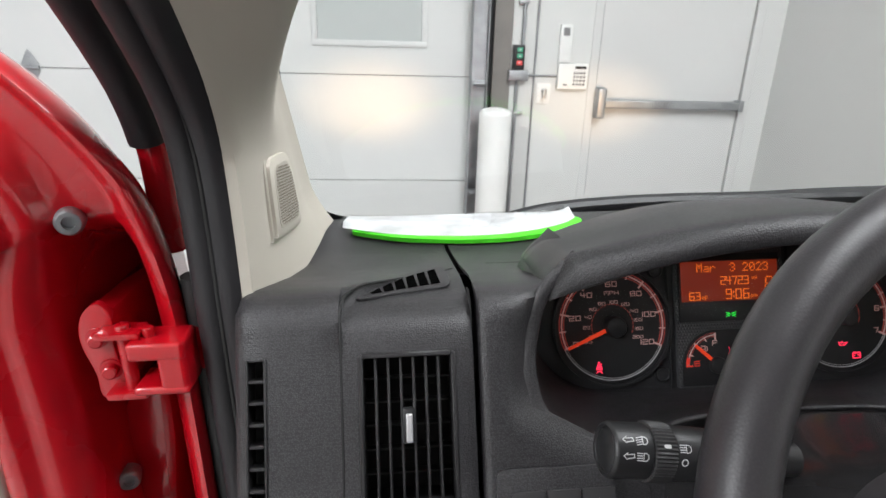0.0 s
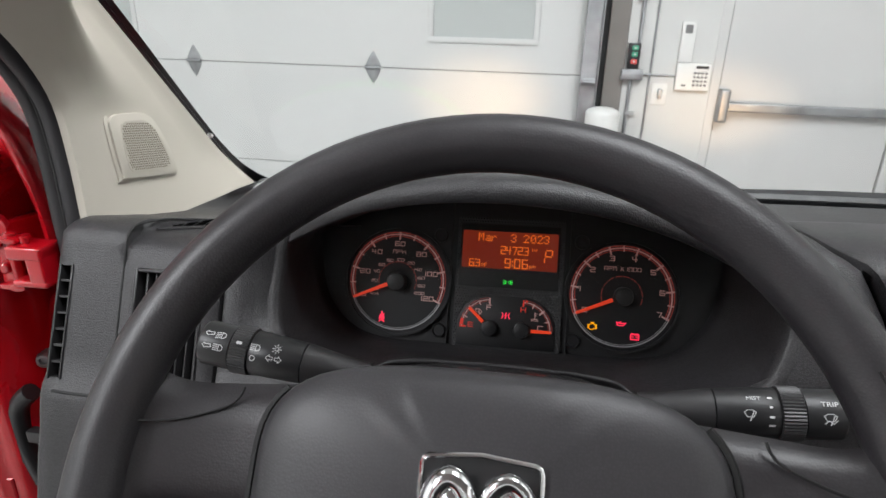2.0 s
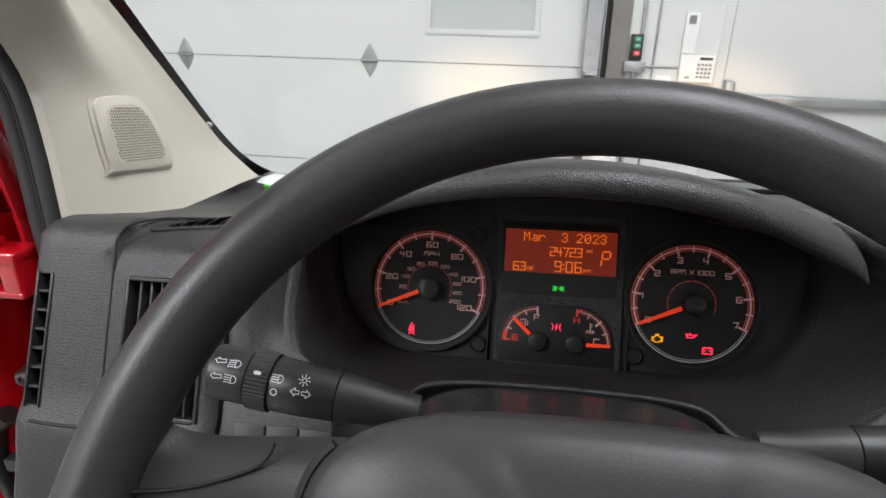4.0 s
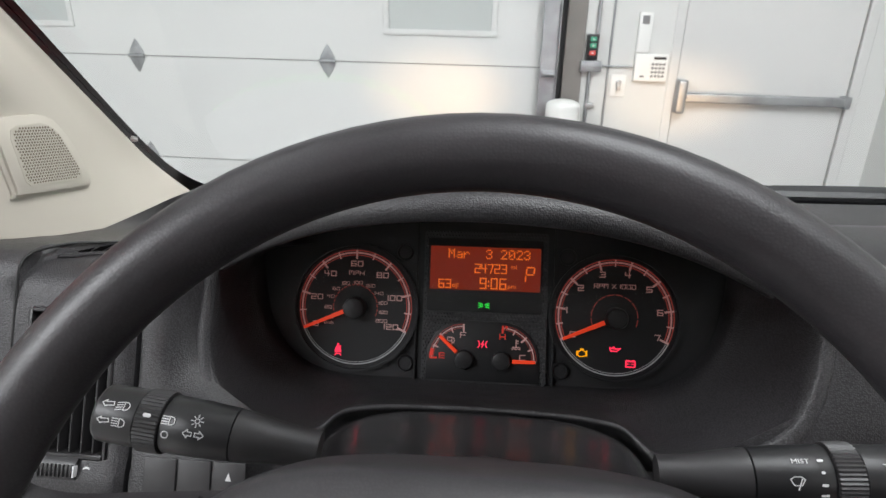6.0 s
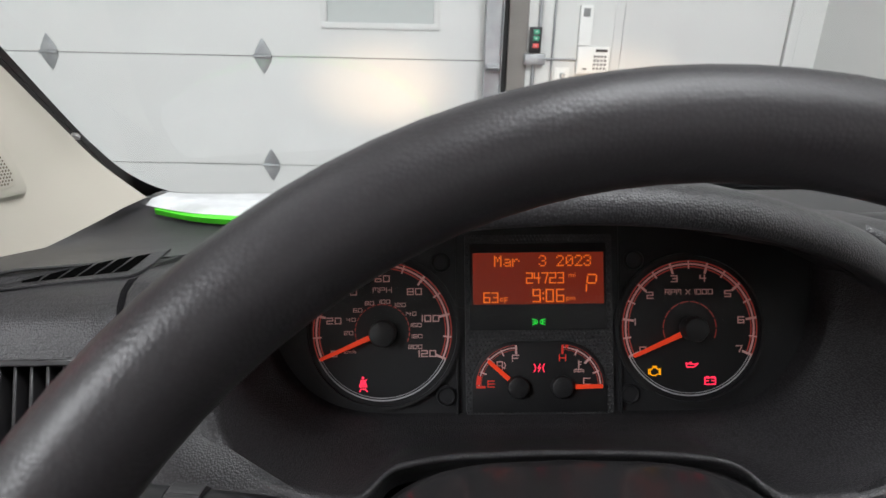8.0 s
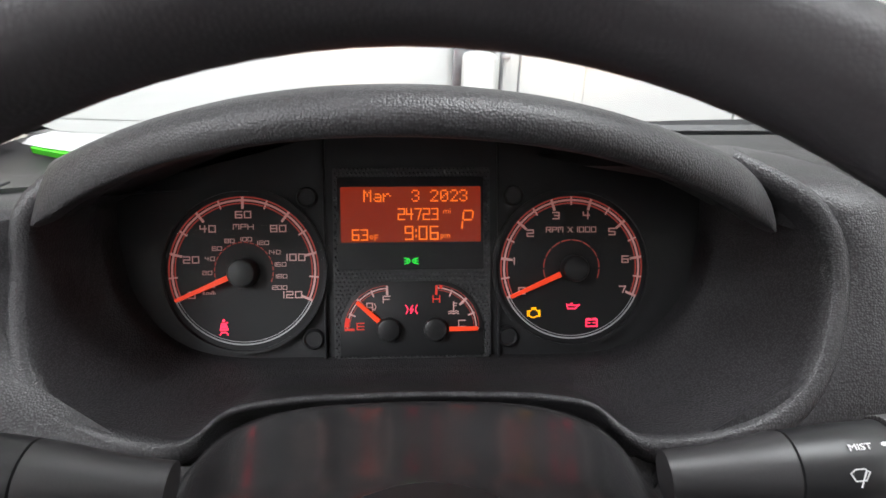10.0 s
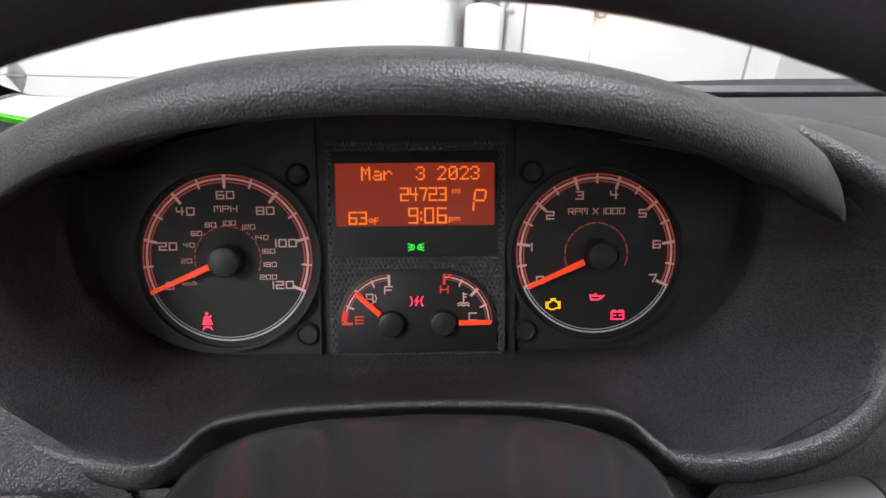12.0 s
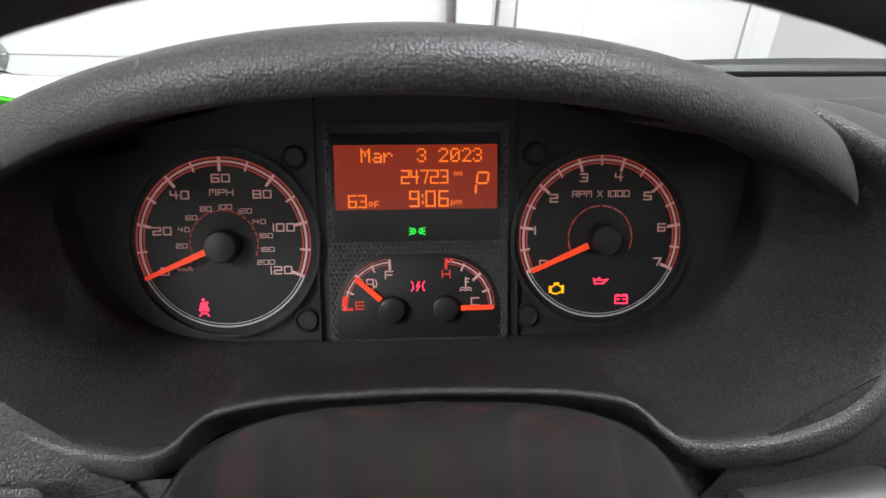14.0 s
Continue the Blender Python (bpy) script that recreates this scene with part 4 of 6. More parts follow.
needle(SP, DIAL_V, 0.0085, 0.0425, 203.5, 0.0034, 0.0022, speedo, 0.002)
cap(SP + 0.0006, DIAL_V - 0.0006, 0.0086, speedo)

tacho = dial("tachometer", TA, 0.0433, "black tachometer dial with pale pink figures")
for k in range(15):
    a = 204.5 - 16.33 * k
    tick(TA, DIAL_V, 0.0365 if k % 2 == 0 else 0.0383, 0.0436, a, 0.0015 if k % 2 == 0 else 0.0010, PINK, tacho, -0.0026)
for k, (u, v) in enumerate(((0.0682, -0.0178), (0.0636, 0.0004), (0.0734, 0.0174), (0.0892, 0.0280), (0.1079, 0.0281), (0.1237, 0.0180), (0.1319, 0.0010), (0.1304, -0.0176))):
    part("numeral", squared(str(k), 0.0038, 0.0037, 0.0, u, v, 0.0008, lift(-0.0028)), PINK, tacho, smooth=False)
part("word", squared("RPM X 1000", 0.0030, 0.0027, 0.0010, 0.0985, 0.0194, 0.0005, lift(-0.0028)), PINK, tacho, smooth=False)
for k in range(10):
    a = 204 - 22.8 * k
    part("scale_dash", arc_band(TA, DIAL_V, 0.0168, 0.0174, a - 20.8, a - 2.0, 0.0002, lift(-0.0028), 8), REDLINE, tacho)
needle(TA, DIAL_V, 0.0085, 0.0415, 204, 0.0034, 0.0022, tacho, 0.002)
cap(TA + 0.001, DIAL_V, 0.0080, tacho)

# middle panel
bez = part("bezel", plate(rounded(-0.0462, 0.0488, -0.058, 0.0575, 0.002), 0.004, lift(-0.006)), BEZEL, cluster, "black bezel pressed with small pyramids")
verts, faces = [], []
for i in range(38):
    for j in range(46):
        u, v = -0.0450 + 0.00125 * (2 * i + j % 2), -0.0568 + 0.00252 * j
        if u > 0.0476:
            continue
        n0 = len(verts)
        verts += [lift(-0.00199) @ Vector(p) for p in ((u - 0.00118, v, 0), (u, v - 0.0012, 0), (u + 0.00118, v, 0), (u, v + 0.0012, 0), (u, v, 0.0009))]
        faces += [(n0, n0 + 1, n0 + 4), (n0 + 1, n0 + 2, n0 + 4), (n0 + 2, n0 + 3, n0 + 4), (n0 + 3, n0, n0 + 4)]
part("pyramid_pattern", (verts, faces), BEZEL, bez, smooth=False)["kind"] = "stuff"
for u in (-0.0515, 0.0540):
    part("ridge", plate([(u - 0.0006, -0.06), (u + 0.0006, -0.06), (u + 0.0006, 0.075), (u - 0.0006, 0.075)], 0.003, lift(-0.005), 0.0003), PANELBLACK, cluster)
part("display_window", plate(rounded(-0.0434, 0.0448, -0.004, 0.052, 0.0012), 0.0012, lift(-0.0020), 0.0004), PANELBLACK, cluster)
lcd = part("display", plate(rounded(-0.0411, 0.0429, 0.0128, 0.0459, 0.0004), 0.0004, lift(-0.0006)), LCD, cluster, "lit orange dot-matrix display", smooth=False)


def figures(text, high, wide, gap, u, v, line):
    total = len(text) * wide + (len(text) - 1) * gap
    for k, c in enumerate(text):
        part("character", squared(c, high, wide, gap, u - total / 2 + k * (wide + gap) + wide / 2, v, line, lift(-0.0001)), LCDTEXT, lcd, smooth=False)


for c, u in zip("Mar32023", (-0.0274, -0.0214, -0.0158, 0.0013, 0.0126, 0.0186, 0.0245, 0.0301)):
    part("character", dotted(c, u, 0.0441, 0.00098, 0.00104, lift(0.0)), LCDTEXT, lcd, smooth=False)
figures("24723", 0.0064, 0.0037, 0.0013, 0.0052, 0.0295, 0.0008)
for c, u in (("9", -0.0003), (":", 0.0040), ("0", 0.0081), ("6", 0.0148)):
    figures(c, 0.0076, 0.0044, 0.0, u, 0.0182, 0.0009)
figures("63", 0.0060, 0.0037, 0.0015, -0.0297, 0.0172, 0.0008)
for path in (((0.0316, 0.0210), (0.0319, 0.0246)), ((0.0322, 0.0266), (0.0326, 0.0300)), ((0.0332, 0.0314), (0.0376, 0.0314)), ((0.0384, 0.0306), (0.0380, 0.0272)), ((0.0372, 0.0259), (0.0332, 0.0259))):
    part("character", stroke(path, 0.0010, 0.0001, lift(-0.0001)), LCDTEXT, lcd, smooth=False)
for s, u, v in (("mi", 0.0226, 0.0312), ("pm", 0.0215, 0.0165)):
    part("character", lettering(s, 0.0046, u, v, lift(-0.0001), 1.08, 0.00005), LCDTEXT, lcd, smooth=False)
part("character", arc_band(-0.0228, 0.0158, 0.0007, 0.0012, 0, 359.9, 0.0001, lift(-0.0001), 14), LCDTEXT, lcd, smooth=False)
part("character", squared("F", 0.0032, 0.0019, 0.0, -0.0198, 0.0155, 0.0005, lift(-0.0001)), LCDTEXT, lcd, smooth=False)

# parking-lamp sign: two lamps facing away from each other
gm = lift(-0.0006)
sign = []
for s in (-1, 1):
    bulb = [(0.0009 + s * (0.0009 + 0.0013 * (1 - math.cos(radians(a)))), 0.0013 + 0.0014 * math.sin(radians(a))) for a in range(-90, 91, 15)]
    sign.append(stroke(bulb + bulb[:1], 0.0005, 0.0001, gm))
    for dv in (0.0018, 0.0, -0.0018):
        sign.append(stroke([(0.0009 + s * 0.0026, 0.0013 + dv * 0.6), (0.0009 + s * 0.0040, 0.0013 + dv)], 0.0006, 0.0001, gm))
part("telltale", join(*sign), LAMPGREEN, cluster, "green parking lamp sign")

# small gauges
gauge_edge = arc_points(-0.0131, -0.040, 0.0292, 180, 97, 14) + arc_points(0.0150, -0.040, 0.0292, 83, 0, 14) + [(0.0442, -0.0565), (-0.0423, -0.0565)]
gauges = part("gauge_panel", plate(gauge_edge, 0.0012, lift(-0.0020), 0.0003), FACE, cluster, "black fuel and temperature gauges")
for c, a0, a1 in ((-0.0131, 92, 180), (0.0150, 0, 88)):
    for r0, r1, mat in ((0.0263, 0.0267, REDLINE), (0.0245, 0.0253, PINK), (0.0234, 0.0238, REDLINE)):
        part("scale_line", arc_band(c, -0.040, r0, r1, a0, a1, 0.0001, lift(-0.0007), 20), mat, gauges)
    for k in range(5):
        a = a0 + (a1 - a0) * k / 4
        hot = k == 4
        tick(c, -0.040, 0.0207 if k % 2 == 0 else 0.0215, 0.0265 if k % 2 == 0 else 0.0258, a, 0.0014 if k % 2 == 0 else 0.0009, REDPRINT if hot else PINK, gauges, -0.0006)
part("red_zone", arc_band(-0.0131, -0.040, 0.0240, 0.0268, 164, 177, 0.0001, lift(-0.0005), 8), REDPRINT, gauges)
part("red_zone", arc_band(0.0150, -0.040, 0.0246, 0.0268, 80, 84, 0.0001, lift(-0.0005), 8), REDPRINT, gauges)
part("letter", squared("E", 0.0038, 0.0040, 0.0, -0.0302, -0.0381, 0.0007, lift(-0.0007)), REDPRINT, gauges, smooth=False)
part("letter", squared("F", 0.0038, 0.0040, 0.0, -0.0143, -0.0218, 0.0007, lift(-0.0007)), PINK, gauges, smooth=False)
part("letter", squared("H", 0.0038, 0.0040, 0.0, 0.0158, -0.0219, 0.0007, lift(-0.0007)), REDPRINT, gauges, smooth=False)
part("letter", squared("C", 0.0038, 0.0040, 0.0, 0.0312, -0.0370, 0.0007, lift(-0.0007)), PINK, gauges, smooth=False)
part("pump_sign", join(stroke([(-0.0262, -0.0292), (-0.0262, -0.0240), (-0.0228, -0.0240), (-0.0228, -0.0292), (-0.0262, -0.0292)], 0.0007, 0.0001, lift(-0.0007)), stroke([(-0.0258, -0.0266), (-0.0232, -0.0266)], 0.0006, 0.0001, lift(-0.0007)), stroke([(-0.0226, -0.0275), (-0.0214, -0.0282), (-0.0208, -0.0262), (-0.0216, -0.0244)], 0.0006, 0.0001, lift(-0.0007))), PINK, gauges)
part("coolant_sign", join(stroke([(0.0262, -0.0290), (0.0262, -0.0240)], 0.0008, 0.0001, lift(-0.0007)), stroke([(0.0262, -0.0246), (0.0280, -0.0246)], 0.0006, 0.0001, lift(-0.0007)), stroke([(0.0262, -0.0262), (0.0276, -0.0262)], 0.0006, 0.0001, lift(-0.0007)),
                          stroke([(0.0232, -0.0298), (0.0246, -0.0292), (0.0262, -0.0298), (0.0278, -0.0292), (0.0292, -0.0298)], 0.0006, 0.0001, lift(-0.0007)), stroke([(0.0232, -0.0310), (0.0246, -0.0304), (0.0262, -0.0310), (0.0278, -0.0304), (0.0292, -0.0310)], 0.0006, 0.0001, lift(-0.0007))), PINK, gauges)
needle(-0.0131, -0.040, 0.0078, 0.0252, 138, 0.0030, 0.0024, gauges, 0.001)
needle(0.0150, -0.040, 0.0085, 0.0256, 0.5, 0.0028, 0.0024, gauges, 0.001)
cap(-0.0131, -0.040, 0.0072, gauges, 0.004)
cap(0.0150, -0.040, 0.0072, gauges, 0.004)

# warning lamps
im = lift(-0.0027)


def shrunk(f, u, v):
    """The plane of the warning lamps, drawn smaller about (u, v)."""
    return lift(-0.0027) @ Matrix.Translation((u * (1 - f), v * (1 - f), 0)) @ Matrix.Diagonal((f, f, 1, 1))


cm_ = lift(-0.0006)
part("telltale", join(stroke([(-0.0026, -0.0256), (-0.0018, -0.0268), (-0.0016, -0.0281), (-0.0018, -0.0294), (-0.0026, -0.0306)], 0.0006, 0.0001, cm_), stroke([(0.0042, -0.0256), (0.0034, -0.0268), (0.0032, -0.0281), (0.0034, -0.0294), (0.0042, -0.0306)], 0.0006, 0.0001, cm_),
                      stroke([(0.0014, -0.0258), (0.0001, -0.0282), (0.0016, -0.0280), (0.0003, -0.0304)], 0.0007, 0.0001, cm_)), LAMPRED, cluster, "red electric brake warning lamp")
im = shrunk(0.86, -0.1125, -0.0380)
belt = [plate(arc_points(-0.1125, -0.0330, 0.0010, 0, 360, 12)[:-1], 0.0001, im), stroke([(-0.1148, -0.0395), (-0.1138, -0.0352), (-0.1112, -0.0352), (-0.1098, -0.0395), (-0.1148, -0.0395)], 0.0010, 0.0001, im), stroke([(-0.1146, -0.0385), (-0.1100, -0.0344)], 0.0009, 0.0001, im),
        stroke([(-0.1130, -0.0375), (-0.1115, -0.0375)], 0.0020, 0.0001, im), stroke([(-0.1150, -0.0430), (-0.1140, -0.0414), (-0.1108, -0.0414), (-0.1096, -0.0430)], 0.0009, 0.0001, im)]
part("telltale", join(*belt), LAMPRED, cluster, "red seat belt warning lamp")
im = shrunk(0.86, 0.0754, -0.0313)
eng = [stroke([(0.0722, -0.0335), (0.0722, -0.0300), (0.0734, -0.0300), (0.0744, -0.0288), (0.0766, -0.0288), (0.0778, -0.0300), (0.0790, -0.0300), (0.0790, -0.0338), (0.0774, -0.0338), (0.0762, -0.0346), (0.0738, -0.0346), (0.0722, -0.0335)], 0.0008, 0.0001, im), stroke([(0.0742, -0.0279), (0.0768, -0.0279)], 0.0008, 0.0001, im), stroke([(0.0711, -0.0300), (0.0711, -0.0336)], 0.0008, 0.0001, im), stroke([(0.0798, -0.0296), (0.0798, -0.0340)], 0.0008, 0.0001, im)]
part("telltale", join(*eng), LAMPAMBER, cluster, "amber engine warning lamp")
im = shrunk(0.90, 0.0990, -0.0274)
oil = [stroke([(0.0955, -0.0262), (0.0962, -0.0292), (0.1012, -0.0292), (0.1040, -0.0268), (0.1012, -0.0272), (0.0960, -0.0268)], 0.0008, 0.0001, im), stroke([(0.0978, -0.0268), (0.0990, -0.0258)], 0.0010, 0.0001, im)]
part("telltale", join(*oil), LAMPRED, cluster, "red oil pressure warning lamp")
im = shrunk(0.88, 0.1112, -0.0380)
bat = [stroke([(0.1075, -0.0405), (0.1075, -0.0358), (0.1150, -0.0358), (0.1150, -0.0405), (0.1075, -0.0405)], 0.0009, 0.0001, im), stroke([(0.1084, -0.0352), (0.1100, -0.0352)], 0.0010, 0.0001, im), stroke([(0.1125, -0.0352), (0.1141, -0.0352)], 0.0010, 0.0001, im), stroke([(0.1086, -0.0380), (0.1100, -0.0380)], 0.0007, 0.0001, im), stroke([(0.1124, -0.0380), (0.1140, -0.0380)], 0.0007, 0.0001, im)]
part("telltale", join(*bat), LAMPRED, cluster, "red battery warning lamp")
for u, v in ((-0.0617, 0.0400), (-0.0590, -0.0459), (0.0634, 0.0404), (0.0595, -0.0458)):
    p, q = CM @ Vector((u, v, -0.006)), CM @ Vector((u, v, 0.0))
    part("stud", lathe(p, q - p, [(0, 0.0066), (0.003, 0.0064), (0.0042, 0.0055), (0.0030, 0.0045), (0.0030, 0.0001)], 24), PANELBLACK, cluster)

lens_rows = []
for k in range(9):
    v = -0.062 + 0.136 * k / 8
    half = 0.178 * math.sqrt(1 - (v / 0.086) ** 2)
    lens_rows.append([CM @ Vector((half * (j / 8 - 1), v, 0.014 - 0.016 * ((v - 0.01) / 0.07) ** 2)) for j in range(17)])
facing(part("clear_lens", sheet(lens_rows), LENS, cluster, "clear plastic lens over the dials"))

# ---- steering wheel ----
WT = radians(34.2)
WM = plane_matrix((-0.0078, -0.301, 1.150), (1, 0, 0), (0, math.sin(WT), math.cos(WT)))
RR, RT = 0.1727, 0.0147
RIM_U = Vector((math.cos(0.0271), math.sin(0.0271), 0))
RIM_V = Vector((0, math.sin(radians(37.36)), math.cos(radians(37.36))))
RIM_M = plane_matrix((-0.0093, -0.3118, 1.1488), RIM_U, RIM_V - RIM_U * RIM_V.dot(RIM_U))


def tube_r(s):
    """The rim is a little thinner at its sides."""
    return RT - 0.0012 * min(1.0, max(0.0, (0.8 - s) / 0.8))


wheel = thing("steering_wheel", "dark grey steering wheel with a padded hub", "steering wheel", (-0.010, -0.25, 1.1), True)
rim_rows = []
for k in range(97):
    a = 2 * math.pi * k / 96
    ring = []
    for j in range(20):
        b = 2 * math.pi * j / 20
        r_ = tube_r(math.sin(a))
        ring.append(RIM_M @ Vector(((RR + r_ * math.cos(b)) * math.cos(a), (RR + r_ * math.cos(b)) * math.sin(a), r_ * math.sin(b))))
    rim_rows.append(ring)
part("rim", sheet(rim_rows, wrap=True), RIM, wheel)


def hub_radius(a):
    """Outline of the padded hub, by angle."""
    c, s = math.cos(a), math.sin(a)
    top, low = 0.0535, 0.088
    e = 3.2
    v = top if s > 0 else low
    return (abs(c / 0.1035) ** e + abs(s / v) ** e) ** (-1 / e)


hub_rows = []
for f_, h in ((1.0, -0.030), (1.0, -0.004), (0.992, 0.003), (0.975, 0.0065), (0.94, 0.009), (0.85, 0.0125), (0.7, 0.0155), (0.5, 0.0175), (0.25, 0.0183), (0.02, 0.0185)):
    hub_rows.append([WM @ Vector((hub_radius(2 * math.pi * k / 96) * f_ * math.cos(2 * math.pi * k / 96), hub_radius(2 * math.pi * k / 96) * f_ * math.sin(2 * math.pi * k / 96),
                     h + (0.0016 if abs(hub_radius(2 * math.pi * k / 96) * f_ * math.cos(2 * math.pi * k / 96)) < 0.036 and f_ < 0.96 else 0))) for k in range(96)])
part("airbag_cover", sheet(hub_rows, wrap=True), HUB, wheel, "smooth charcoal airbag cover")


def spoke(side):
    rows = []
    for k in range(15):
        t = k / 14
        flare = max(0.0, (t - 0.72) / 0.28) ** 2.2
        top = 0.0395 - 0.0040 * min(1.0, t * 1.5) + 0.004 * flare
        low = -0.022 - 0.004 * t - 0.022 * flare
        row = []
        for j in range(13):
            q = j / 12
            v = low + (top - low) * q
            u = 0.0885 + (math.sqrt(0.1660 ** 2 - (v + 0.0094) ** 2) - 0.0885) * t
            h = 0.002 - 0.004 * math.sin(math.pi * t) + 0.009 * t - 0.010 * abs(2 * q - 1) ** 5
            row.append(WM @ Vector((side * u, v, h)))
        rows.append(row)
    return thick(sheet(rows), 0.014)


def pad_height(u, v):
    r, w = math.hypot(u, v + 0.0094), tube_r(0.1)
    t = (abs(u) - 0.0885) / 0.072
    if abs(r - RR) < w * 0.97:
        return max(0.0046 + math.sqrt(w * w - (r - RR) ** 2), 0.002 - 0.004 * math.sin(math.pi * min(1, t)) + 0.009 * min(1, t))
    return 0.002 - 0.004 * math.sin(math.pi * min(1, max(0, t))) + 0.009 * t


for side in (-1, 1):
    sp = part("spoke", spoke(side), RIM, wheel)
    line = curve([(side * u, v, 0) for u, v in ((0.1149, 0.0355), (0.1165, 0.0310), (0.1215, 0.0262), (0.1366, 0.0200), (0.1500, 0.0168), (0.1620, 0.0160), (0.1694, 0.0188), (0.1717, 0.0282), (0.1698, 0.0390), (0.1651, 0.0511), (0.1580, 0.0605), (0.1507, 0.0664))], 6)
    clipped = []
    for p in line:
        r = math.hypot(p.x, p.y + 0.0094)
        k = min(1.0, (RR - 0.004) / r)
        clipped.append((p.x * k, (p.y + 0.0094) * k - 0.0094))
    part("seam", tube([WM @ Vector((u, v, pad_height(u, v) + 0.0001)) for u, v in clipped], 0.0007, 6), DEEP, sp)
    part("hub_gap", tube([WM @ Vector((hub_radius(a) * 1.006 * math.cos(a), hub_radius(a) * 1.006 * math.sin(a), 0.0015)) for a in [(0 if side > 0 else math.pi) + radians(-22 + 44 * k / 20) for k in range(21)]], 0.0022, 6), DEEP, wheel)
part("lower_spoke", box(-0.06, 0.06, -0.155, -0.07, -0.012, 0.0, 0.004, 2, WM), RIM, wheel)
part("column_boss", cyl(WM @ Vector((0, 0, -0.03)), WM @ Vector((0, 0, -0.075)), 0.05, n=32), BLACK, wheel)

# badge: chrome shield with a raised abstract shape
ES = WM @ Matrix.Translation((0.0012, -0.0095, 0.0192))
SHIELD = [(-0.0243, 0.0235), (-0.0236, 0.0256), (-0.0215, 0.0266), (0.0, 0.0285), (0.0215, 0.0266), (0.0236, 0.0256), (0.0243, 0.0235), (0.0243, 0.0), (0.0215, -0.014), (0.012, -0.026), (0.0, -0.032), (-0.012, -0.026), (-0.0215, -0.014), (-0.0243, 0.0)]
badge = part("badge", plate(SHIELD, 0.0015, ES), BLACK, wheel, "black shield badge with chrome relief")
part("badge_rim", tube([ES @ Vector((u, v, 0.0016)) for u, v in SHIELD], 0.0012, 8, True), CHROME, badge)
for side in (-1, 1):
    horn = curve([(side * 0.0025, 0.004, 0.003), (side * 0.006, 0.0155, 0.0045), (side * 0.0125, 0.0195, 0.005), (side * 0.0185, 0.0135, 0.0045), (side * 0.0195, 0.001, 0.0035), (side * 0.0165, -0.012, 0.003), (side * 0.012, -0.019, 0.002)], 6)
    part("relief", tube([ES @ p for p in horn], 0.0050, 14, flat=0.8), CHROME, badge)
    part("relief", lathe(ES @ Vector((side * 0.0105, 0.0105, 0.001)), ES.to_3x3() @ Vector((0, 0, 1)), [(0, 0.0070), (0.004, 0.0062), (0.0062, 0.0038), (0.0068, 0.0002)], 20), CHROME, badge)
part("relief", tube([ES @ p for p in curve([(-0.006, 0.004, 0.002), (-0.004, -0.008, 0.0035), (0, -0.019, 0.0035), (0.004, -0.008, 0.0035), (0.006, 0.004, 0.002)], 6)], 0.0042, 12), CHROME, badge)

# ---- column shroud and stalks ----
column = thing("steering_column", "black plastic steering column cover", "column cover", (-0.013, -0.2, 1.02), True)
sh_rows = []
for y, w, top, low in ((-0.1085, 0.095, 1.086, 1.03), (-0.1090, 0.0985, 1.0945, 1.03), (-0.1105, 0.1000, 1.0985, 1.03), (-0.116, 0.1015, 1.1028, 1.03), (-0.126, 0.1025, 1.1070, 1.03), (-0.143, 0.1030, 1.1130, 1.03), (-0.165, 0.1025, 1.1210, 1.03), (-0.19, 0.1010, 1.1330, 1.03), (-0.215, 0.0985, 1.1470, 1.03), (-0.240, 0.0950, 1.1530, 1.04), (-0.262, 0.085, 1.152, 1.07)):
    row = []
    for k in range(41):
        a = math.pi * k / 40
        c, s = math.cos(a), math.sin(a)
        e = 0.36
        x_, z_ = math.copysign(abs(c) ** e, c), abs(s) ** e
        row.append(Vector((-0.014 + w * x_, y - 0.020 * abs(x_) ** 2.5, low + (top - low) * z_)))
    sh_rows.append(row)
part("upper_cover", sheet(sh_rows), COLUMN, column, angle=60)
part("front_wall", box(-0.10, 0.072, -0.140, -0.135, 1.02, 1.072), SMOOTH, column)


def stalk(side, name, label, base, tip):
    base, tip = Vector(base), Vector(tip)
    st = thing(name, label, "control stalk", base, True)
    ax = (tip - base).normalized()
    L = (tip - base).length
    part("neck", lathe(base, ax, [(-0.012, 0.0088), (0, 0.0092), (0.010, 0.0103), (0.020, 0.0117), (L - 0.0656, 0.0124), (L - 0.0654, 0.0118)], 32), SMOOTH, st)
    part("barrel", lathe(base, ax, [(L - 0.0651, 0.0118), (L - 0.0648, 0.0125), (L - 0.0496, 0.0133), (L - 0.0332, 0.0137), (L - 0.0325, 0.0132), (L - 0.0322, 0.010)], 36), BLACK, st)
    ring = []
    n = 96
    for h, r in ((L - 0.0321, 0.0136), (L - 0.0317, 0.0146), (L - 0.0209, 0.0146), (L - 0.0205, 0.0136)):
        ring.append([(h, r + (0.0003 if k % 2 else -0.0003)) for k in range(n)])
    turn = Matrix.Translation(base) @ ax.to_track_quat("Z", "Y").to_matrix().to_4x4()
    part("ribbed_ring", sheet([[turn @ Vector((r * math.cos(2 * math.pi * k / n), r * math.sin(2 * math.pi * k / n), h)) for k, (h, r) in enumerate(row)] for row in ring], wrap=True, caps=True), SMOOTH, st, angle=20)
    part("end_knob", lathe(base, ax, [(L - 0.0202, 0.0132), (L - 0.0198, 0.0136), (L - 0.0022, 0.0137), (L - 0.0006, 0.0130), (L, 0.0120), (L - 0.0002, 0.0110), (L - 0.0014, 0.0105), (L - 0.0010, 0.0099), (L - 0.0002, 0.0088), (L, 0.0002)], 36), BLACK, st)
    return st, base, ax, L


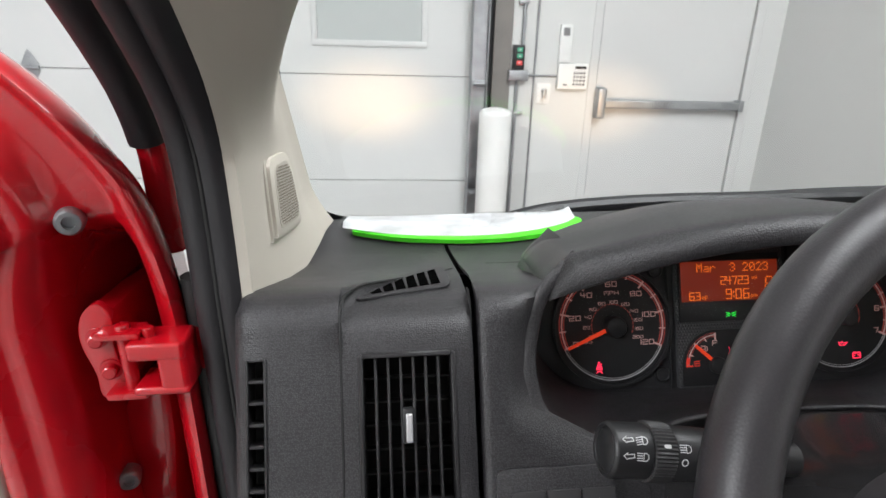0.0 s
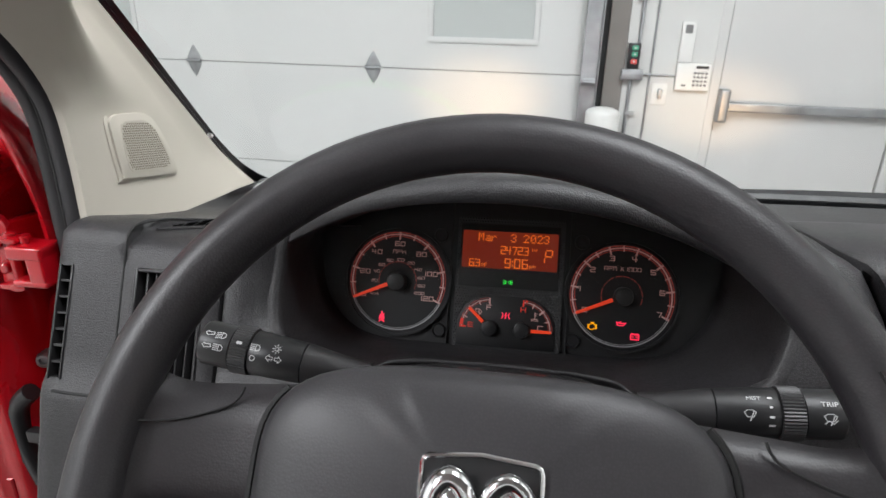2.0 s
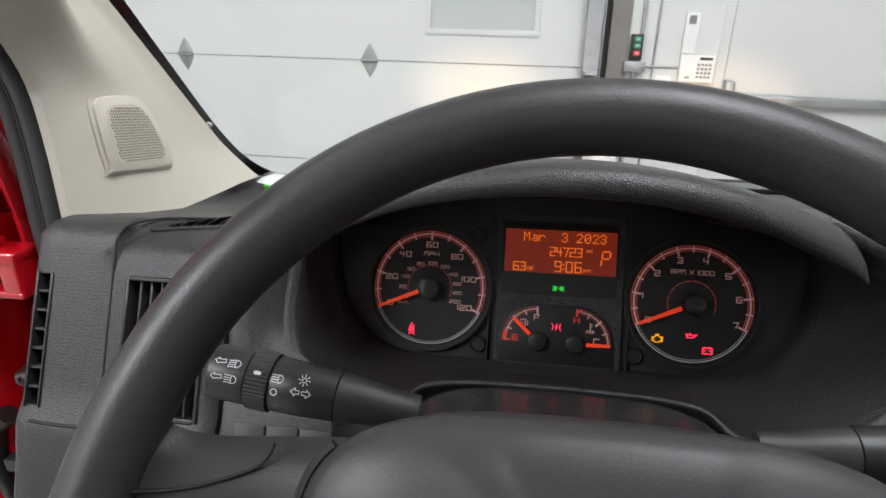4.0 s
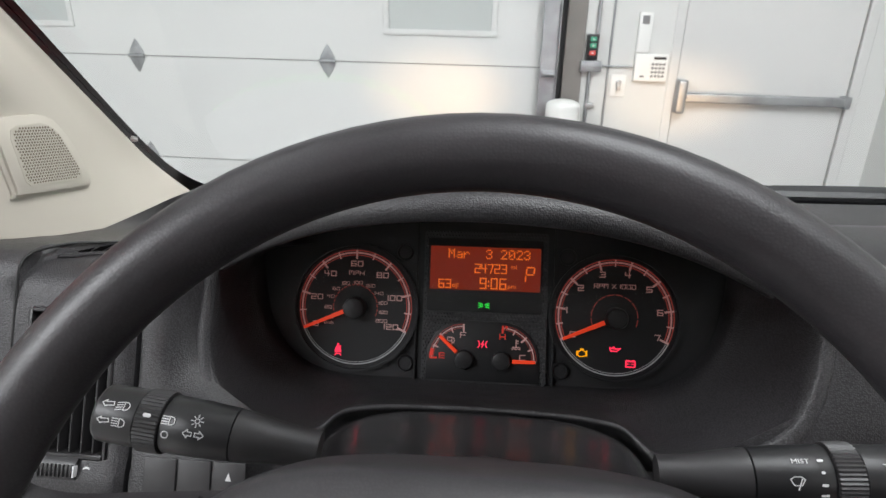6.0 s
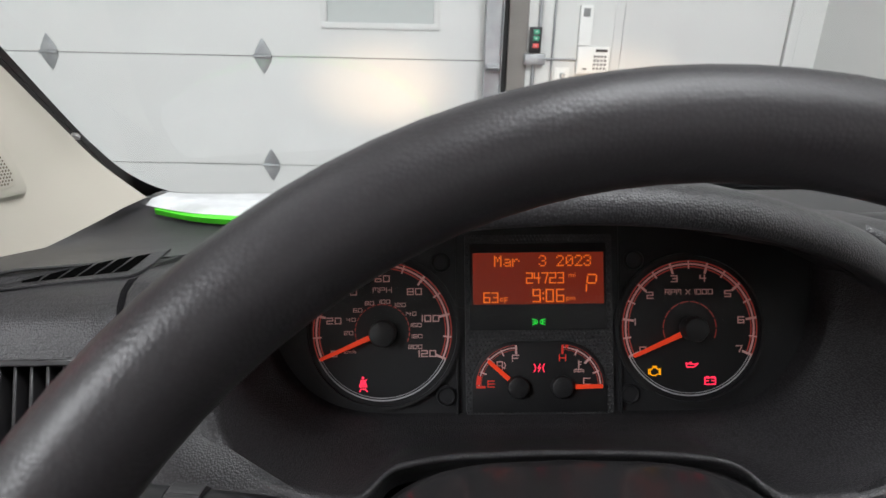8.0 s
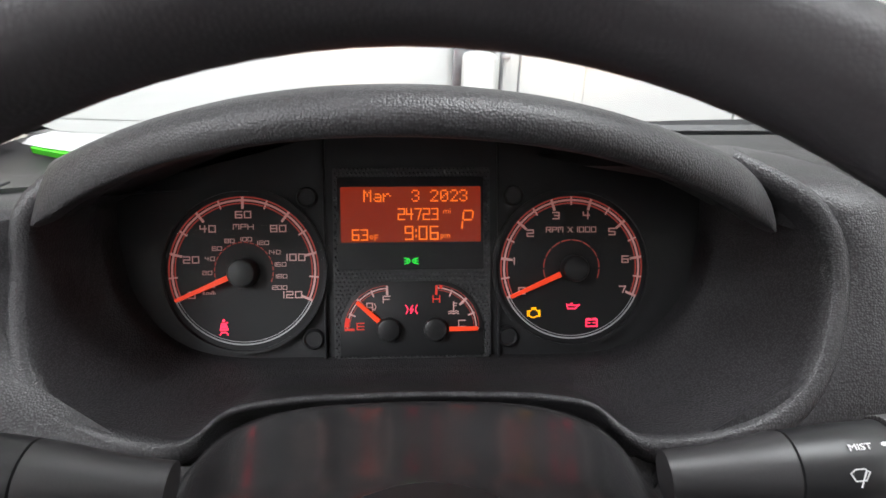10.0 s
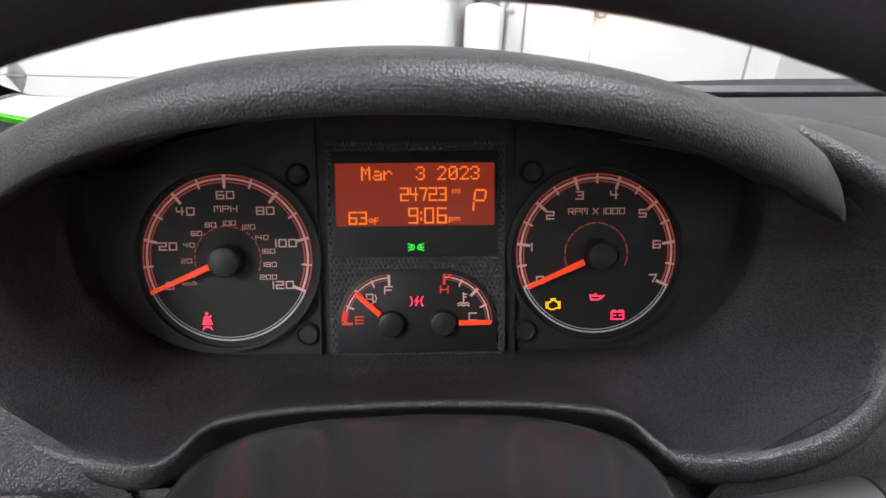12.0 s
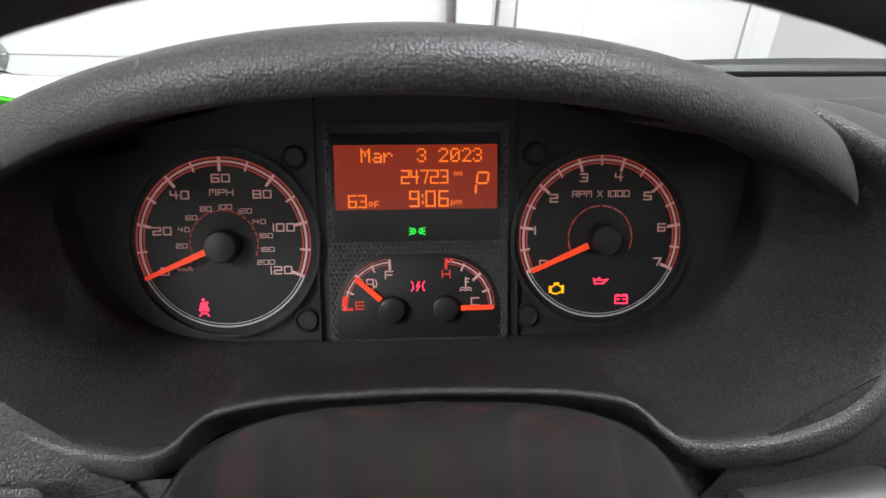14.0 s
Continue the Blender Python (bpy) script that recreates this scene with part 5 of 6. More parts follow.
def on_stalk(base, ax, along, turn_deg, r):
    """A plane touching the stalk, its u along the axis towards the right."""
    face = Vector((0, -0.83, 0.56))
    face = (face - ax * face.dot(ax)).normalized()
    face = Matrix.Rotation(radians(turn_deg), 3, ax) @ face
    u = ax if ax.x > 0 else -ax
    v = face.cross(u)
    return plane_matrix(base + ax * along + face * r, u, v)


def lamp_sign(m, s=1.0, lines=4, slant=0.0):
    bms = [stroke([(0.0003 * s, -0.0019 * s), (0.0003 * s, 0.0019 * s), (0.0018 * s, 0.0017 * s), (0.0028 * s, 0.0008 * s), (0.0028 * s, -0.0008 * s), (0.0018 * s, -0.0017 * s), (0.0003 * s, -0.0019 * s)], 0.0004, 0.0001, m)]
    for k in range(lines):
        v = (-0.0017 + 0.0034 * k / (lines - 1)) * s
        bms.append(stroke([(-0.0030 * s, v - slant), (-0.0004 * s, v)], 0.0004, 0.0001, m))
    return join(*bms)


def arrow_sign(m, s=1.0, way=-1):
    return stroke([(way * 0.0026 * s, 0), (way * 0.0004 * s, 0.0020 * s), (way * 0.0004 * s, 0.0009 * s), (-way * 0.0018 * s, 0.0009 * s), (-way * 0.0018 * s, -0.0009 * s), (way * 0.0004 * s, -0.0009 * s), (way * 0.0004 * s, -0.0020 * s), (way * 0.0026 * s, 0)], 0.0004, 0.0001, m)


left, lb, la, ll = stalk(-1, "turn_signal_stalk", "black lighting stalk with white printed lamp signs", (-0.0995, -0.2035, 1.1418), (-0.1920, -0.2068, 1.1570))
SR = 0.01375


def lever_sign(m, s=1.0):
    """A slanted hand lever, drawn as an outlined arrow."""
    return stroke([(-0.0030 * s, 0.0002 * s), (-0.0012 * s, 0.0016 * s), (-0.0012 * s, 0.0008 * s), (0.0022 * s, 0.0012 * s), (0.0026 * s, -0.0004 * s), (-0.0006 * s, -0.0010 * s), (-0.0012 * s, -0.0014 * s), (-0.0030 * s, 0.0002 * s)], 0.0004, 0.0001, m)


for turn_, slant in ((24, 0.0006), (-8, 0.0)):
    part("printed_sign", lamp_sign(on_stalk(lb, la, ll - 0.0138, turn_, SR), 1.0, 4, slant), PRINT, left)
    part("printed_sign", lever_sign(on_stalk(lb, la, ll - 0.0068, turn_, SR)), PRINT, left)
part("printed_sign", lamp_sign(on_stalk(lb, la, ll - 0.0364, 12, SR), 1.0), PRINT, left)
part("printed_sign", arc_band(0, 0, 0.0013, 0.0018, 0, 359.9, 0.0001, on_stalk(lb, la, ll - 0.0359, -15, SR), 24), PRINT, left)
sm = on_stalk(lb, la, ll - 0.0492, 20, 0.0134)
part("printed_sign", join(arc_band(0, 0, 0.0009, 0.0013, 0, 359.9, 0.0001, sm, 20), *[stroke([(0.0018 * math.cos(k * math.pi / 4), 0.0018 * math.sin(k * math.pi / 4)), (0.0028 * math.cos(k * math.pi / 4), 0.0028 * math.sin(k * math.pi / 4))], 0.0004, 0.0001, sm) for k in range(8)]), PRINT, left)
part("printed_sign", join(arrow_sign(on_stalk(lb, la, ll - 0.0464, -6, 0.0136), 0.95), arrow_sign(on_stalk(lb, la, ll - 0.0512, -6, 0.0134), 0.95, 1)), PRINT, left)
part("ring_mark", plate(rounded(-0.0018, 0.0018, -0.0009, 0.0009, 0.0007), 0.0003, on_stalk(lb, la, ll - 0.0263, 14, 0.0148)), PRINT, left)

right, rb, ra, rl = stalk(1, "wiper_stalk", "black wiper stalk with white printed wiper signs", (0.0852, -0.1935, 1.1318), (0.1782, -0.1955, 1.1406))


def wiper_sign(m, s=1.0):
    return join(stroke([(-0.0026 * s, 0.0012 * s), (-0.0012 * s, 0.0022 * s), (0.0012 * s, 0.0022 * s), (0.0026 * s, 0.0012 * s), (0.0014 * s, -0.0010 * s), (-0.0014 * s, -0.0010 * s), (-0.0026 * s, 0.0012 * s)], 0.0004, 0.0001, m), stroke([(0.0016 * s, 0.0014 * s), (0.0, -0.0026 * s)], 0.0005, 0.0001, m))


part("printed_sign", wiper_sign(on_stalk(rb, ra, rl - 0.0484, 6, 0.0135), 1.15), PRINT, right)
part("printed_sign", wiper_sign(on_stalk(rb, ra, rl - 0.0093, 10, SR), 1.2), PRINT, right)
part("printed_sign", stroke([(-0.003, -0.0016), (-0.001, 0.0002), (0.001, -0.0016), (0.003, 0.0004)], 0.0004, 0.0001, on_stalk(rb, ra, rl - 0.0090, 14, SR)), PRINT, right)
for turn_, w in ((30, 0.0034), (10, 0.0026), (-12, 0.0016), (-34, 0.0026)):
    part("ring_mark", plate(rounded(-w / 2, w / 2, -0.0006, 0.0006, 0.0005), 0.0001, on_stalk(rb, ra, rl - 0.0376, turn_, SR)), PRINT, right)
part("printed_word", lettering("MIST", 0.0030, 0, 0, on_stalk(rb, ra, rl - 0.0459, -32, SR), 1.2), PRINT, right, smooth=False)
part("printed_word", lettering("TRIP", 0.0038, 0, 0, on_stalk(rb, ra, rl - 0.0088, -22, SR), 1.15), PRINT, right, smooth=False)

# ---- air vents at the driver's end ----
vent = thing("air_vent", "black dashboard air vent with slats and a silver slider", "air vent", (-0.266, -0.16, 1.09), True)
VM = plane_matrix((-0.2872, -0.1230, 1.1125), (1, 0, 0), (0, math.sin(0.4266), math.cos(0.4266))) @ Matrix.Diagonal((1.0, 1.085, 1.0, 1.0))
for u in (-0.0301, 0.0301):
    part("frame_side", box(u - 0.0016, u + 0.0016, -0.0445, 0.0445, -0.03, 0.0015, 0.0008, 1, VM), VENT, vent)
for v in (-0.0437, 0.0437):
    part("frame_end", box(-0.0286, 0.0286, v - 0.0016, v + 0.0016, -0.03, 0.0013, 0.0008, 1, VM), VENT, vent)
for k in range(6):
    u = -0.0205 + 0.0082 * k
    part("vane", box(u - 0.0009, u + 0.0009, -0.042, 0.042, -0.012, -0.001, 0.0005, 1, VM), VENT, vent)
for k in range(5):
    v = -0.0285 + 0.01425 * k
    part("rear_vane", box(-0.0285, 0.0285, v - 0.0007, v + 0.0007, -0.024, -0.013, 0.0004, 1, VM @ Matrix.Translation((0, 0, 0)) ), SMOOTH, vent)
knob = part("slider", box(-0.0042, 0.0042, -0.0105, 0.0105, -0.004, 0.003, 0.002, 2, VM @ Matrix.Translation((0, 0.002, 0))), BLACK, vent)
part("slider_face", box(-0.0022, 0.0022, -0.0085, 0.0085, 0.0025, 0.0048, 0.0015, 3, VM @ Matrix.Translation((0.0004, 0.001, 0))), SILVER, knob, "silver slider face")
part("vent_back", box(-0.030, 0.030, -0.044, 0.044, -0.034, -0.031, 0, 1, VM), DEEP, vent)
wheel_m = plane_matrix((-0.2872, -0.1465, 1.0620), (1, 0, 0), (0, math.sin(0.46), math.cos(0.46)))
dialv = part("thumbwheel", cyl(wheel_m @ Vector((-0.0135, 0, -0.006)), wheel_m @ Vector((0.0135, 0, -0.006)), 0.0105, n=26), BLACK, vent, "ribbed black thumbwheel")
for k in range(9):
    part("rib", box(-0.0125 + 0.0029 * k, -0.0112 + 0.0029 * k, -0.004, 0.004, 0.002, 0.0053, 0.0004, 1, wheel_m), SMOOTH, dialv)
part("white_mark", box(0.0128, 0.0138, -0.0035, 0.0035, 0.002, 0.0056, 0, 1, wheel_m), PRINT, dialv)
part("dot_mark", plate(arc_points(-0.0195, 0.0, 0.0028, 0, 360, 20)[:-1], 0.0006, wheel_m @ Matrix.Translation((0, 0, 0.0010))), PRINT, vent)
part("ring_sign", arc_band(0.0195, 0.0, 0.0016, 0.0028, 0, 359.9, 0.0006, wheel_m @ Matrix.Translation((0, 0, 0.0010)), 20), PRINT, vent)

side_vent = thing("side_vent", "narrow black side window vent", "air vent", (-0.358, -0.16, 1.09), True)
SM = plane_matrix((-0.3835, -0.1230, 1.1125), (1, 0, 0), (0, math.sin(0.4266), math.cos(0.4266))) @ Matrix.Diagonal((1.0, 1.085, 1.0, 1.0))
for u in (-0.0058, 0.0058):
    part("frame_side", box(u - 0.0009, u + 0.0009, -0.0445, 0.0445, -0.02, 0.001, 0.0004, 1, SM), VENT, side_vent)
for k in range(8):
    v = -0.0440 + 0.01257 * k
    part("slat", box(-0.005, 0.005, v - 0.0010, v + 0.0010, -0.014, -0.0005, 0.0004, 1, SM), VENT, side_vent)
part("vent_back", box(-0.006, 0.006, -0.044, 0.044, -0.024, -0.021, 0, 1, SM), DEEP, side_vent)

demist = thing("demister_vent", "wedge-shaped black windshield demister vent", "air vent", (-0.26, -0.08, 1.18), True)
DM = plane_matrix((-0.2835, -0.0405, 1.1778), (1, 0.0, 0.0), (0, 1, -0.06))
WEDGE = [(-0.037, -0.026), (-0.030, -0.012), (-0.012, 0.012), (0.006, 0.029), (0.026, 0.042), (0.029, 0.036), (0.030, -0.004), (0.012, -0.013), (-0.012, -0.020), (-0.030, -0.027)]
part("frame", plate([(p.x, p.y) for p in curve([(u, v, 0) for u, v in WEDGE], 4, True)], 0.0014, DM @ Matrix.Translation((0, 0, -0.0004)), 0.0005), DASH, demist)


def slot_edges(u):
    low = -0.0205 + (u + 0.029) * 0.36
    t = (u + 0.029) / 0.052
    return low, -0.0205 + 0.0505 * t + 0.006 * math.sin(math.pi * t)


# no openings here: black plates on the frame imitate the shade inside slots
for k in range(6):
    u0 = -0.0270 + 0.0085 * k
    u1 = u0 + 0.0070
    (l0, h0), (l1, h1) = slot_edges(u0), slot_edges(u1)
    part("slot", plate([(u0 + 0.001, l0), (u1 + 0.001, l1), (u1 - 0.0012, h1), (u0 - 0.0004, h0)], 0.0003, DM @ Matrix.Translation((0, 0, 0.0012))), SLOT_SHADE, demist, "black plate standing for a shaded slot")

# switch bank under the pod
bank = thing("switch_bank", "dark switch bank in the lower dash", "switch panel", (-0.17, -0.13, 1.03), True)
BM = plane_matrix((-0.197, -0.1512, 1.0665), (1, 0, 0), (0, math.sin(0.44), math.cos(0.44)))
part("surround", plate(rounded(-0.036, 0.040, -0.05, 0.026, 0.004), 0.002, BM, 0.0006), DASH, bank)
for k in range(3):
    part("switch", plate(rounded(-0.0265 + 0.0227 * k, -0.0050 + 0.0227 * k, -0.016, 0.012, 0.001), 0.0034, BM, 0.0005), SMOOTH, bank)
    part("switch", plate(rounded(-0.0265 + 0.0227 * k, -0.0050 + 0.0227 * k, -0.046, -0.018, 0.001), 0.0034, BM, 0.0005), SMOOTH, bank)
part("switch_sign", plate([(0.0275, 0.001), (0.0315, 0.001), (0.0295, 0.006)], 0.0002, BM @ Matrix.Translation((0, 0, 0.0035))), PRINT, bank)

# ---- centre console to the right of the wheel ----
console = thing("centre_console", "charcoal centre console with air vents", "console", (0.36, -0.05, 0.7), True)
CP = [(-0.16, 0.80), (-0.145, 0.95), (-0.125, 1.05), (-0.112, 1.10), (-0.098, 1.15), (-0.092, 1.175), (-0.087, 1.184), (-0.077, 1.190), (-0.055, 1.192), (-0.02, 1.191), (0.03, 1.186), (0.06, 1.178), (0.10, 1.160)]
rows = []
for (y, z), xo in zip(CP, (0.2645, 0.2645, 0.2645, 0.2625, 0.2515, 0.2415, 0.2365, 0.2325, 0.2225, 0.2185, 0.2165, 0.2165, 0.2165)):
    low = min(1.0, max(0.0, (y + 0.097) / 0.022))
    row = [Vector((xo + dx, y + d * (1 - low), z - d * 0.9 * low)) for dx, d in ((0, 0.034), (0.0008, 0.009), (0.003, 0.0038), (0.008, 0.0012))]
    row += [Vector((x, y + 0.012 * q * q, z - 0.004 * q * q)) for x, q in ((0.279, 0), (0.30, 0), (0.40, 0), (0.60, 0), (0.66, 0.5), (0.664, 2))]
    rows.append(row)
part("housing", sheet(rows), DASH, console)
part("display_panel", plate(rounded(0.285, 0.42, 1.040, 1.155, 0.004), 0.004, plane_matrix((0, -0.382, 0), (1, 0, 0), (0, 0.245, 1))), BLACK, console)
for k in range(9):
    u = 0.292 + 0.0125 * k
    part("vane", sheet([[(u, -0.130, 1.050), (u, -0.106, 1.150)], [(u + 0.002, -0.130, 1.050), (u + 0.002, -0.106, 1.150)]]), VENT, console)
part("knob_mark", cyl((0.310, -0.140, 1.020), (0.310, -0.128, 1.020), 0.0035, n=14), WHITE, console)
top_vent = thing("top_vent", "wide black slatted vent on the console top", "air vent", (0.33, -0.03, 1.2), True)
TM = plane_matrix((0.35, -0.035, 1.1925), (1, 0, 0), (0, 1, 0))
part("frame", plate(rounded(-0.075, 0.09, -0.030, 0.022, 0.008), 0.0016, TM, 0.0005), VENT, top_vent)
# black plate painted in for the shade below the slats
part("slot_shade_plate", plate(rounded(-0.069, 0.086, -0.024, 0.016, 0.006), 0.0004, TM @ Matrix.Translation((0, 0, 0.0014))), SLOT_SHADE, top_vent)
for k in range(12):
    part("slat", stroke([(-0.066 + 0.0125 * k, 0.016), (-0.060 + 0.0125 * k, -0.024)], 0.0016, 0.0025, TM @ Matrix.Translation((0, 0, 0.001))), VENT, top_vent)

# ---- windshield pillar ----
pillar = thing("pillar_trim", "beige moulded pillar trim with a speaker grille", "pillar trim", (-0.365, 0.0, 1.17), True)
SEAL = [(-0.064, 1.160), (-0.063, 1.20), (-0.063, 1.24), (-0.067, 1.283), (-0.084, 1.318), (-0.111, 1.35), (-0.142, 1.381), (-0.172, 1.41), (-0.242, 1.475), (-0.370, 1.60), (-0.490, 1.72)]
seal_line = curve([(0, y, z) for y, z in SEAL], 4)
prow = []
for p in seal_line:
    base = max(0.0, 1.215 - p.z) / 0.055
    f = Vector((-0.3735 + 0.014 * base ** 1.5, 1.346 - p.z, p.z))
    row = []
    for k in range(15):
        t = k / 14
        bulge = math.sin(math.pi * (t / 0.86) ** 0.85) ** 0.9 if 0 < t < 0.855 else 0
        over = max(0.0, p.z - 1.27)
        deep = 0.008
        fold = (0.16 * over + 2.6 * min(over, 0.13) ** 2) * math.exp(-((t - 0.30) / 0.20) ** 2) * min(1.0, t / 0.12)
        if k == 0:
            row.append(Vector((-0.4080, p.y - 0.001, p.z)))
        row.append(Vector((-0.3905 + (f.x + 0.3905) * t ** 1.2 + deep * bulge + fold, p.y + (f.y - p.y) * t, p.z)))
    prow.append(row)
part("trim_panel", sheet(prow), BEIGE, pillar, angle=60)
GM = plane_matrix((-0.3790, 0.010, 1.237), (0.085, 1, -0.12), (0.02, 0.12, 1))
GR = [(-0.0320, -0.024), (-0.027, -0.029), (0.030, -0.030), (0.039, -0.028), (0.040, -0.020), (0.028, 0.004), (0.016, 0.020), (0.006, 0.028), (-0.006, 0.0315), (-0.034, 0.0300), (-0.0405, 0.026), (-0.0420, 0.018)]
part("grille_surround", plate([(p.x * 1.09, p.y * 1.10) for p in curve([(u, v, 0) for u, v in GR], 3, True)], 0.0046, GM @ Matrix.Translation((0, 0, -0.0022)), 0.0022), BEIGE, pillar)
grille = part("speaker_grille", plate([(p.x, p.y) for p in curve([(u, v, 0) for u, v in GR], 3, True)], 0.005, GM, 0.0016), BEIGE, pillar, "raised beige speaker grille")
MESHG = [(u * 0.78 + 0.001, v * 0.80) for u, v in GR]
part("grille_field", plate(MESHG, 0.0004, GM @ Matrix.Translation((0, 0, 0.0050))), BEIGE, grille)


def inside(poly, u, v):
    hit = False
    for (a, b), (c, d) in zip(poly, poly[1:] + poly[:1]):
        if (b > v) != (d > v) and u < (c - a) * (v - b) / (d - b) + a:
            hit = not hit
    return hit


verts, faces = [], []
for i in range(28):
    for j in range(28):
        u, v = -0.036 + 0.0026 * (i + 0.5 * (j % 2)), -0.028 + 0.00225 * j
        if inside([(a * 0.93, b * 0.93) for a, b in MESHG], u, v):
            n0 = len(verts)
            verts += [GM @ Vector((u + 0.00092 * math.cos(math.pi * k / 3), v + 0.00092 * math.sin(math.pi * k / 3), 0.0057)) for k in range(6)]
            faces.append(tuple(range(n0, n0 + 6)))
part("holes", (verts, faces), material("grille_hole", (0.16, 0.13, 0.10), 0.8), grille, smooth=False)["kind"] = "stuff"

# ---- door seal and sill edge ----
seal = thing("door_seal", "black rubber door seal along the pillar", "door seal", (-0.385, -0.11, 0.8), True)
line = [Vector((-0.4055, -0.052, 0.60)), Vector((-0.4055, -0.052, 0.95)), Vector((-0.4055, -0.053, 1.10))] + [Vector((-0.4055, p.y + 0.009, p.z)) for p in seal_line if p.z > 1.17]
part("inner_lip", tube(line, 0.0125, 14), RUBBER, seal)
part("outer_lip", tube([p + Vector((-0.0155, 0.0005, 0)) for p in line], 0.0118, 12), RUBBER, seal)
part("lip_groove", tube([p + Vector((-0.0080, -0.0080, 0)) for p in line], 0.0026, 8), DEEP, seal)
part("carrier", tube([p + Vector((-0.008, 0.014, 0)) for p in line], 0.013, 10), RUBBER, seal)
part("body_flange", tube([p + Vector((-0.055, 0.046, 0)) for p in line if 1.19 < p.z < 1.285], 0.011, 10), RED, seal, "red painted body flange")
part("channel", tube([p + Vector((-0.056, 0.044, 0)) for p in line if p.z > 1.28], 0.0130, 12), RUBBER, seal)
part("flange_boot", tube([p + Vector((-0.030, 0.020, 0)) for p in line if p.z < 1.20], 0.012, 10), DEEP, seal, "black rubber filler strip")

# ---- open driver's door ----
door = thing("open_door", "open red van door with beige inner trim", "door", (-0.8, -0.02, 0.5), True)
door.matrix_world = VAN @ Matrix.Translation((-0.824, -0.016, 0.499))
EDGE = [(-0.420, 0.55), (-0.420, 0.95), (-0.420, 1.12), (-0.424, 1.19), (-0.434, 1.245), (-0.452, 1.280), (-0.492, 1.328), (-0.550, 1.378), (-0.62, 1.435), (-0.75, 1.53), (-0.90, 1.60), (-1.30, 1.62)]
edge = curve([(x, 0, z) for x, z in EDGE], 6)


def ease(t):
    t = min(1.0, max(0.0, t))
    return t * t * (3 - 2 * t)


def door_row(inset, y, drop=1.0):
    out = []
    for k, p in enumerate(edge):
        a, b = edge[max(k - 1, 0)], edge[min(k + 1, len(edge) - 1)]
        t = (b - a).normalized()
        nrm = Vector((t.z, 0, -t.x))
        q = p - nrm * inset * (1 - 0.52 * ease((p.z - 1.16) / 0.19))
        out.append(Vector((q.x, y, q.z)))
    return out


rows = []
for inset, y_high, y_low in ((0.03, 0.0, 0.0), (0.0, -0.040, -0.040), (0.001, -0.054, -0.050), (0.005, -0.058, -0.054), (0.011, -0.0575, -0.052), (0.018, -0.054, -0.046), (0.025, -0.052, -0.020), (0.029, -0.052, 0.050), (0.050, -0.054, 0.076), (0.070, -0.058, 0.070), (0.078, -0.063, 0.010), (0.083, -0.069, -0.056),
                            (0.092, -0.072, -0.072), (0.106, -0.0735, -0.0735), (0.114, -0.0745, -0.0745), (0.119, -0.079, -0.079), (0.126, -0.081, -0.081), (0.134, -0.078, -0.078), (0.139, -0.070, -0.070), (0.142, -0.062, -0.062)):
    row = door_row(inset, 0.0)
    for p in row:
        w = min(1.0, max(0.0, (1.245 - p.z) / 0.07))
        p.y = y_high + (y_low - y_high) * w * w * (3 - 2 * w)
    rows.append(row)
part("door_frame", sheet(rows), RED, door, "glossy red painted door frame", angle=60)
part("lower_skin", box(-1.30, -0.430, 0.086, 0.098, 0.45, 0.93, 0.004), RED, door)
TRIM = [(-0.565, 0.962), (-0.558, 1.03), (-0.550, 1.14), (-0.541, 1.24), (-0.543, 1.285), (-0.556, 1.317), (-0.582, 1.342), (-0.62, 1.355), (-0.70, 1.362), (-1.28, 1.45), (-1.28, 0.70), (-0.80, 0.86), (-0.68, 0.905), (-0.62, 0.930), (-0.585, 0.945)]
HOLE = [(-0.645, 1.07), (-0.633, 1.15), (-0.624, 1.25), (-0.630, 1.28), (-0.645, 1.295), (-0.68, 1.305), (-1.1, 1.33), (-1.1, 1.0), (-0.75, 1.03), (-0.68, 1.045), (-0.655, 1.055)]
nt_ = 72


def resample(poly, n):
    pts = [Vector((u, v, 0)) for u, v in poly] + [Vector((*poly[0], 0))]
    L = [0.0]
    for a, b in zip(pts, pts[1:]):
        L.append(L[-1] + (b - a).length)
    out, j = [], 0
    for k in range(n):
        d = L[-1] * k / n
        while L[j + 1] < d:
            j += 1
        out.append(pts[j].lerp(pts[j + 1], (d - L[j]) / (L[j + 1] - L[j])))
    return out


to = resample([(p.x, p.y) for p in curve([(u, v, 0) for u, v in TRIM], 4, True)], nt_)
th_ = resample([(p.x, p.y) for p in curve([(u, v, 0) for u, v in HOLE], 4, True)], nt_)
trim_rows = []
for f_, y in ((0.0, -0.055), (0.0, -0.072), (0.03, -0.0755), (0.10, -0.0765), (0.45, -0.078), (0.50, -0.0765), (0.56, -0.072), (0.95, -0.066), (1.0, -0.062), (1.0, -0.040)):
    trim_rows.append([Vector((a.x + (b.x - a.x) * f_, y, a.y + (b.y - a.y) * f_)) for a, b in zip(to, th_)])
part("inner_trim", sheet(trim_rows, wrap=True), DOORTRIM, door, "matt beige inner door trim", angle=60)
wb = bmesh.new()
wb.faces.new([wb.verts.new((p.x, -0.050, p.y)) for p in th_])
facing(part("window", wb, DOORGLASS, door, "greenish door window glass"))
part("window_seal", tube([Vector((p.x, -0.056, p.y)) for p in th_], 0.006, 8, True), RUBBER, door)
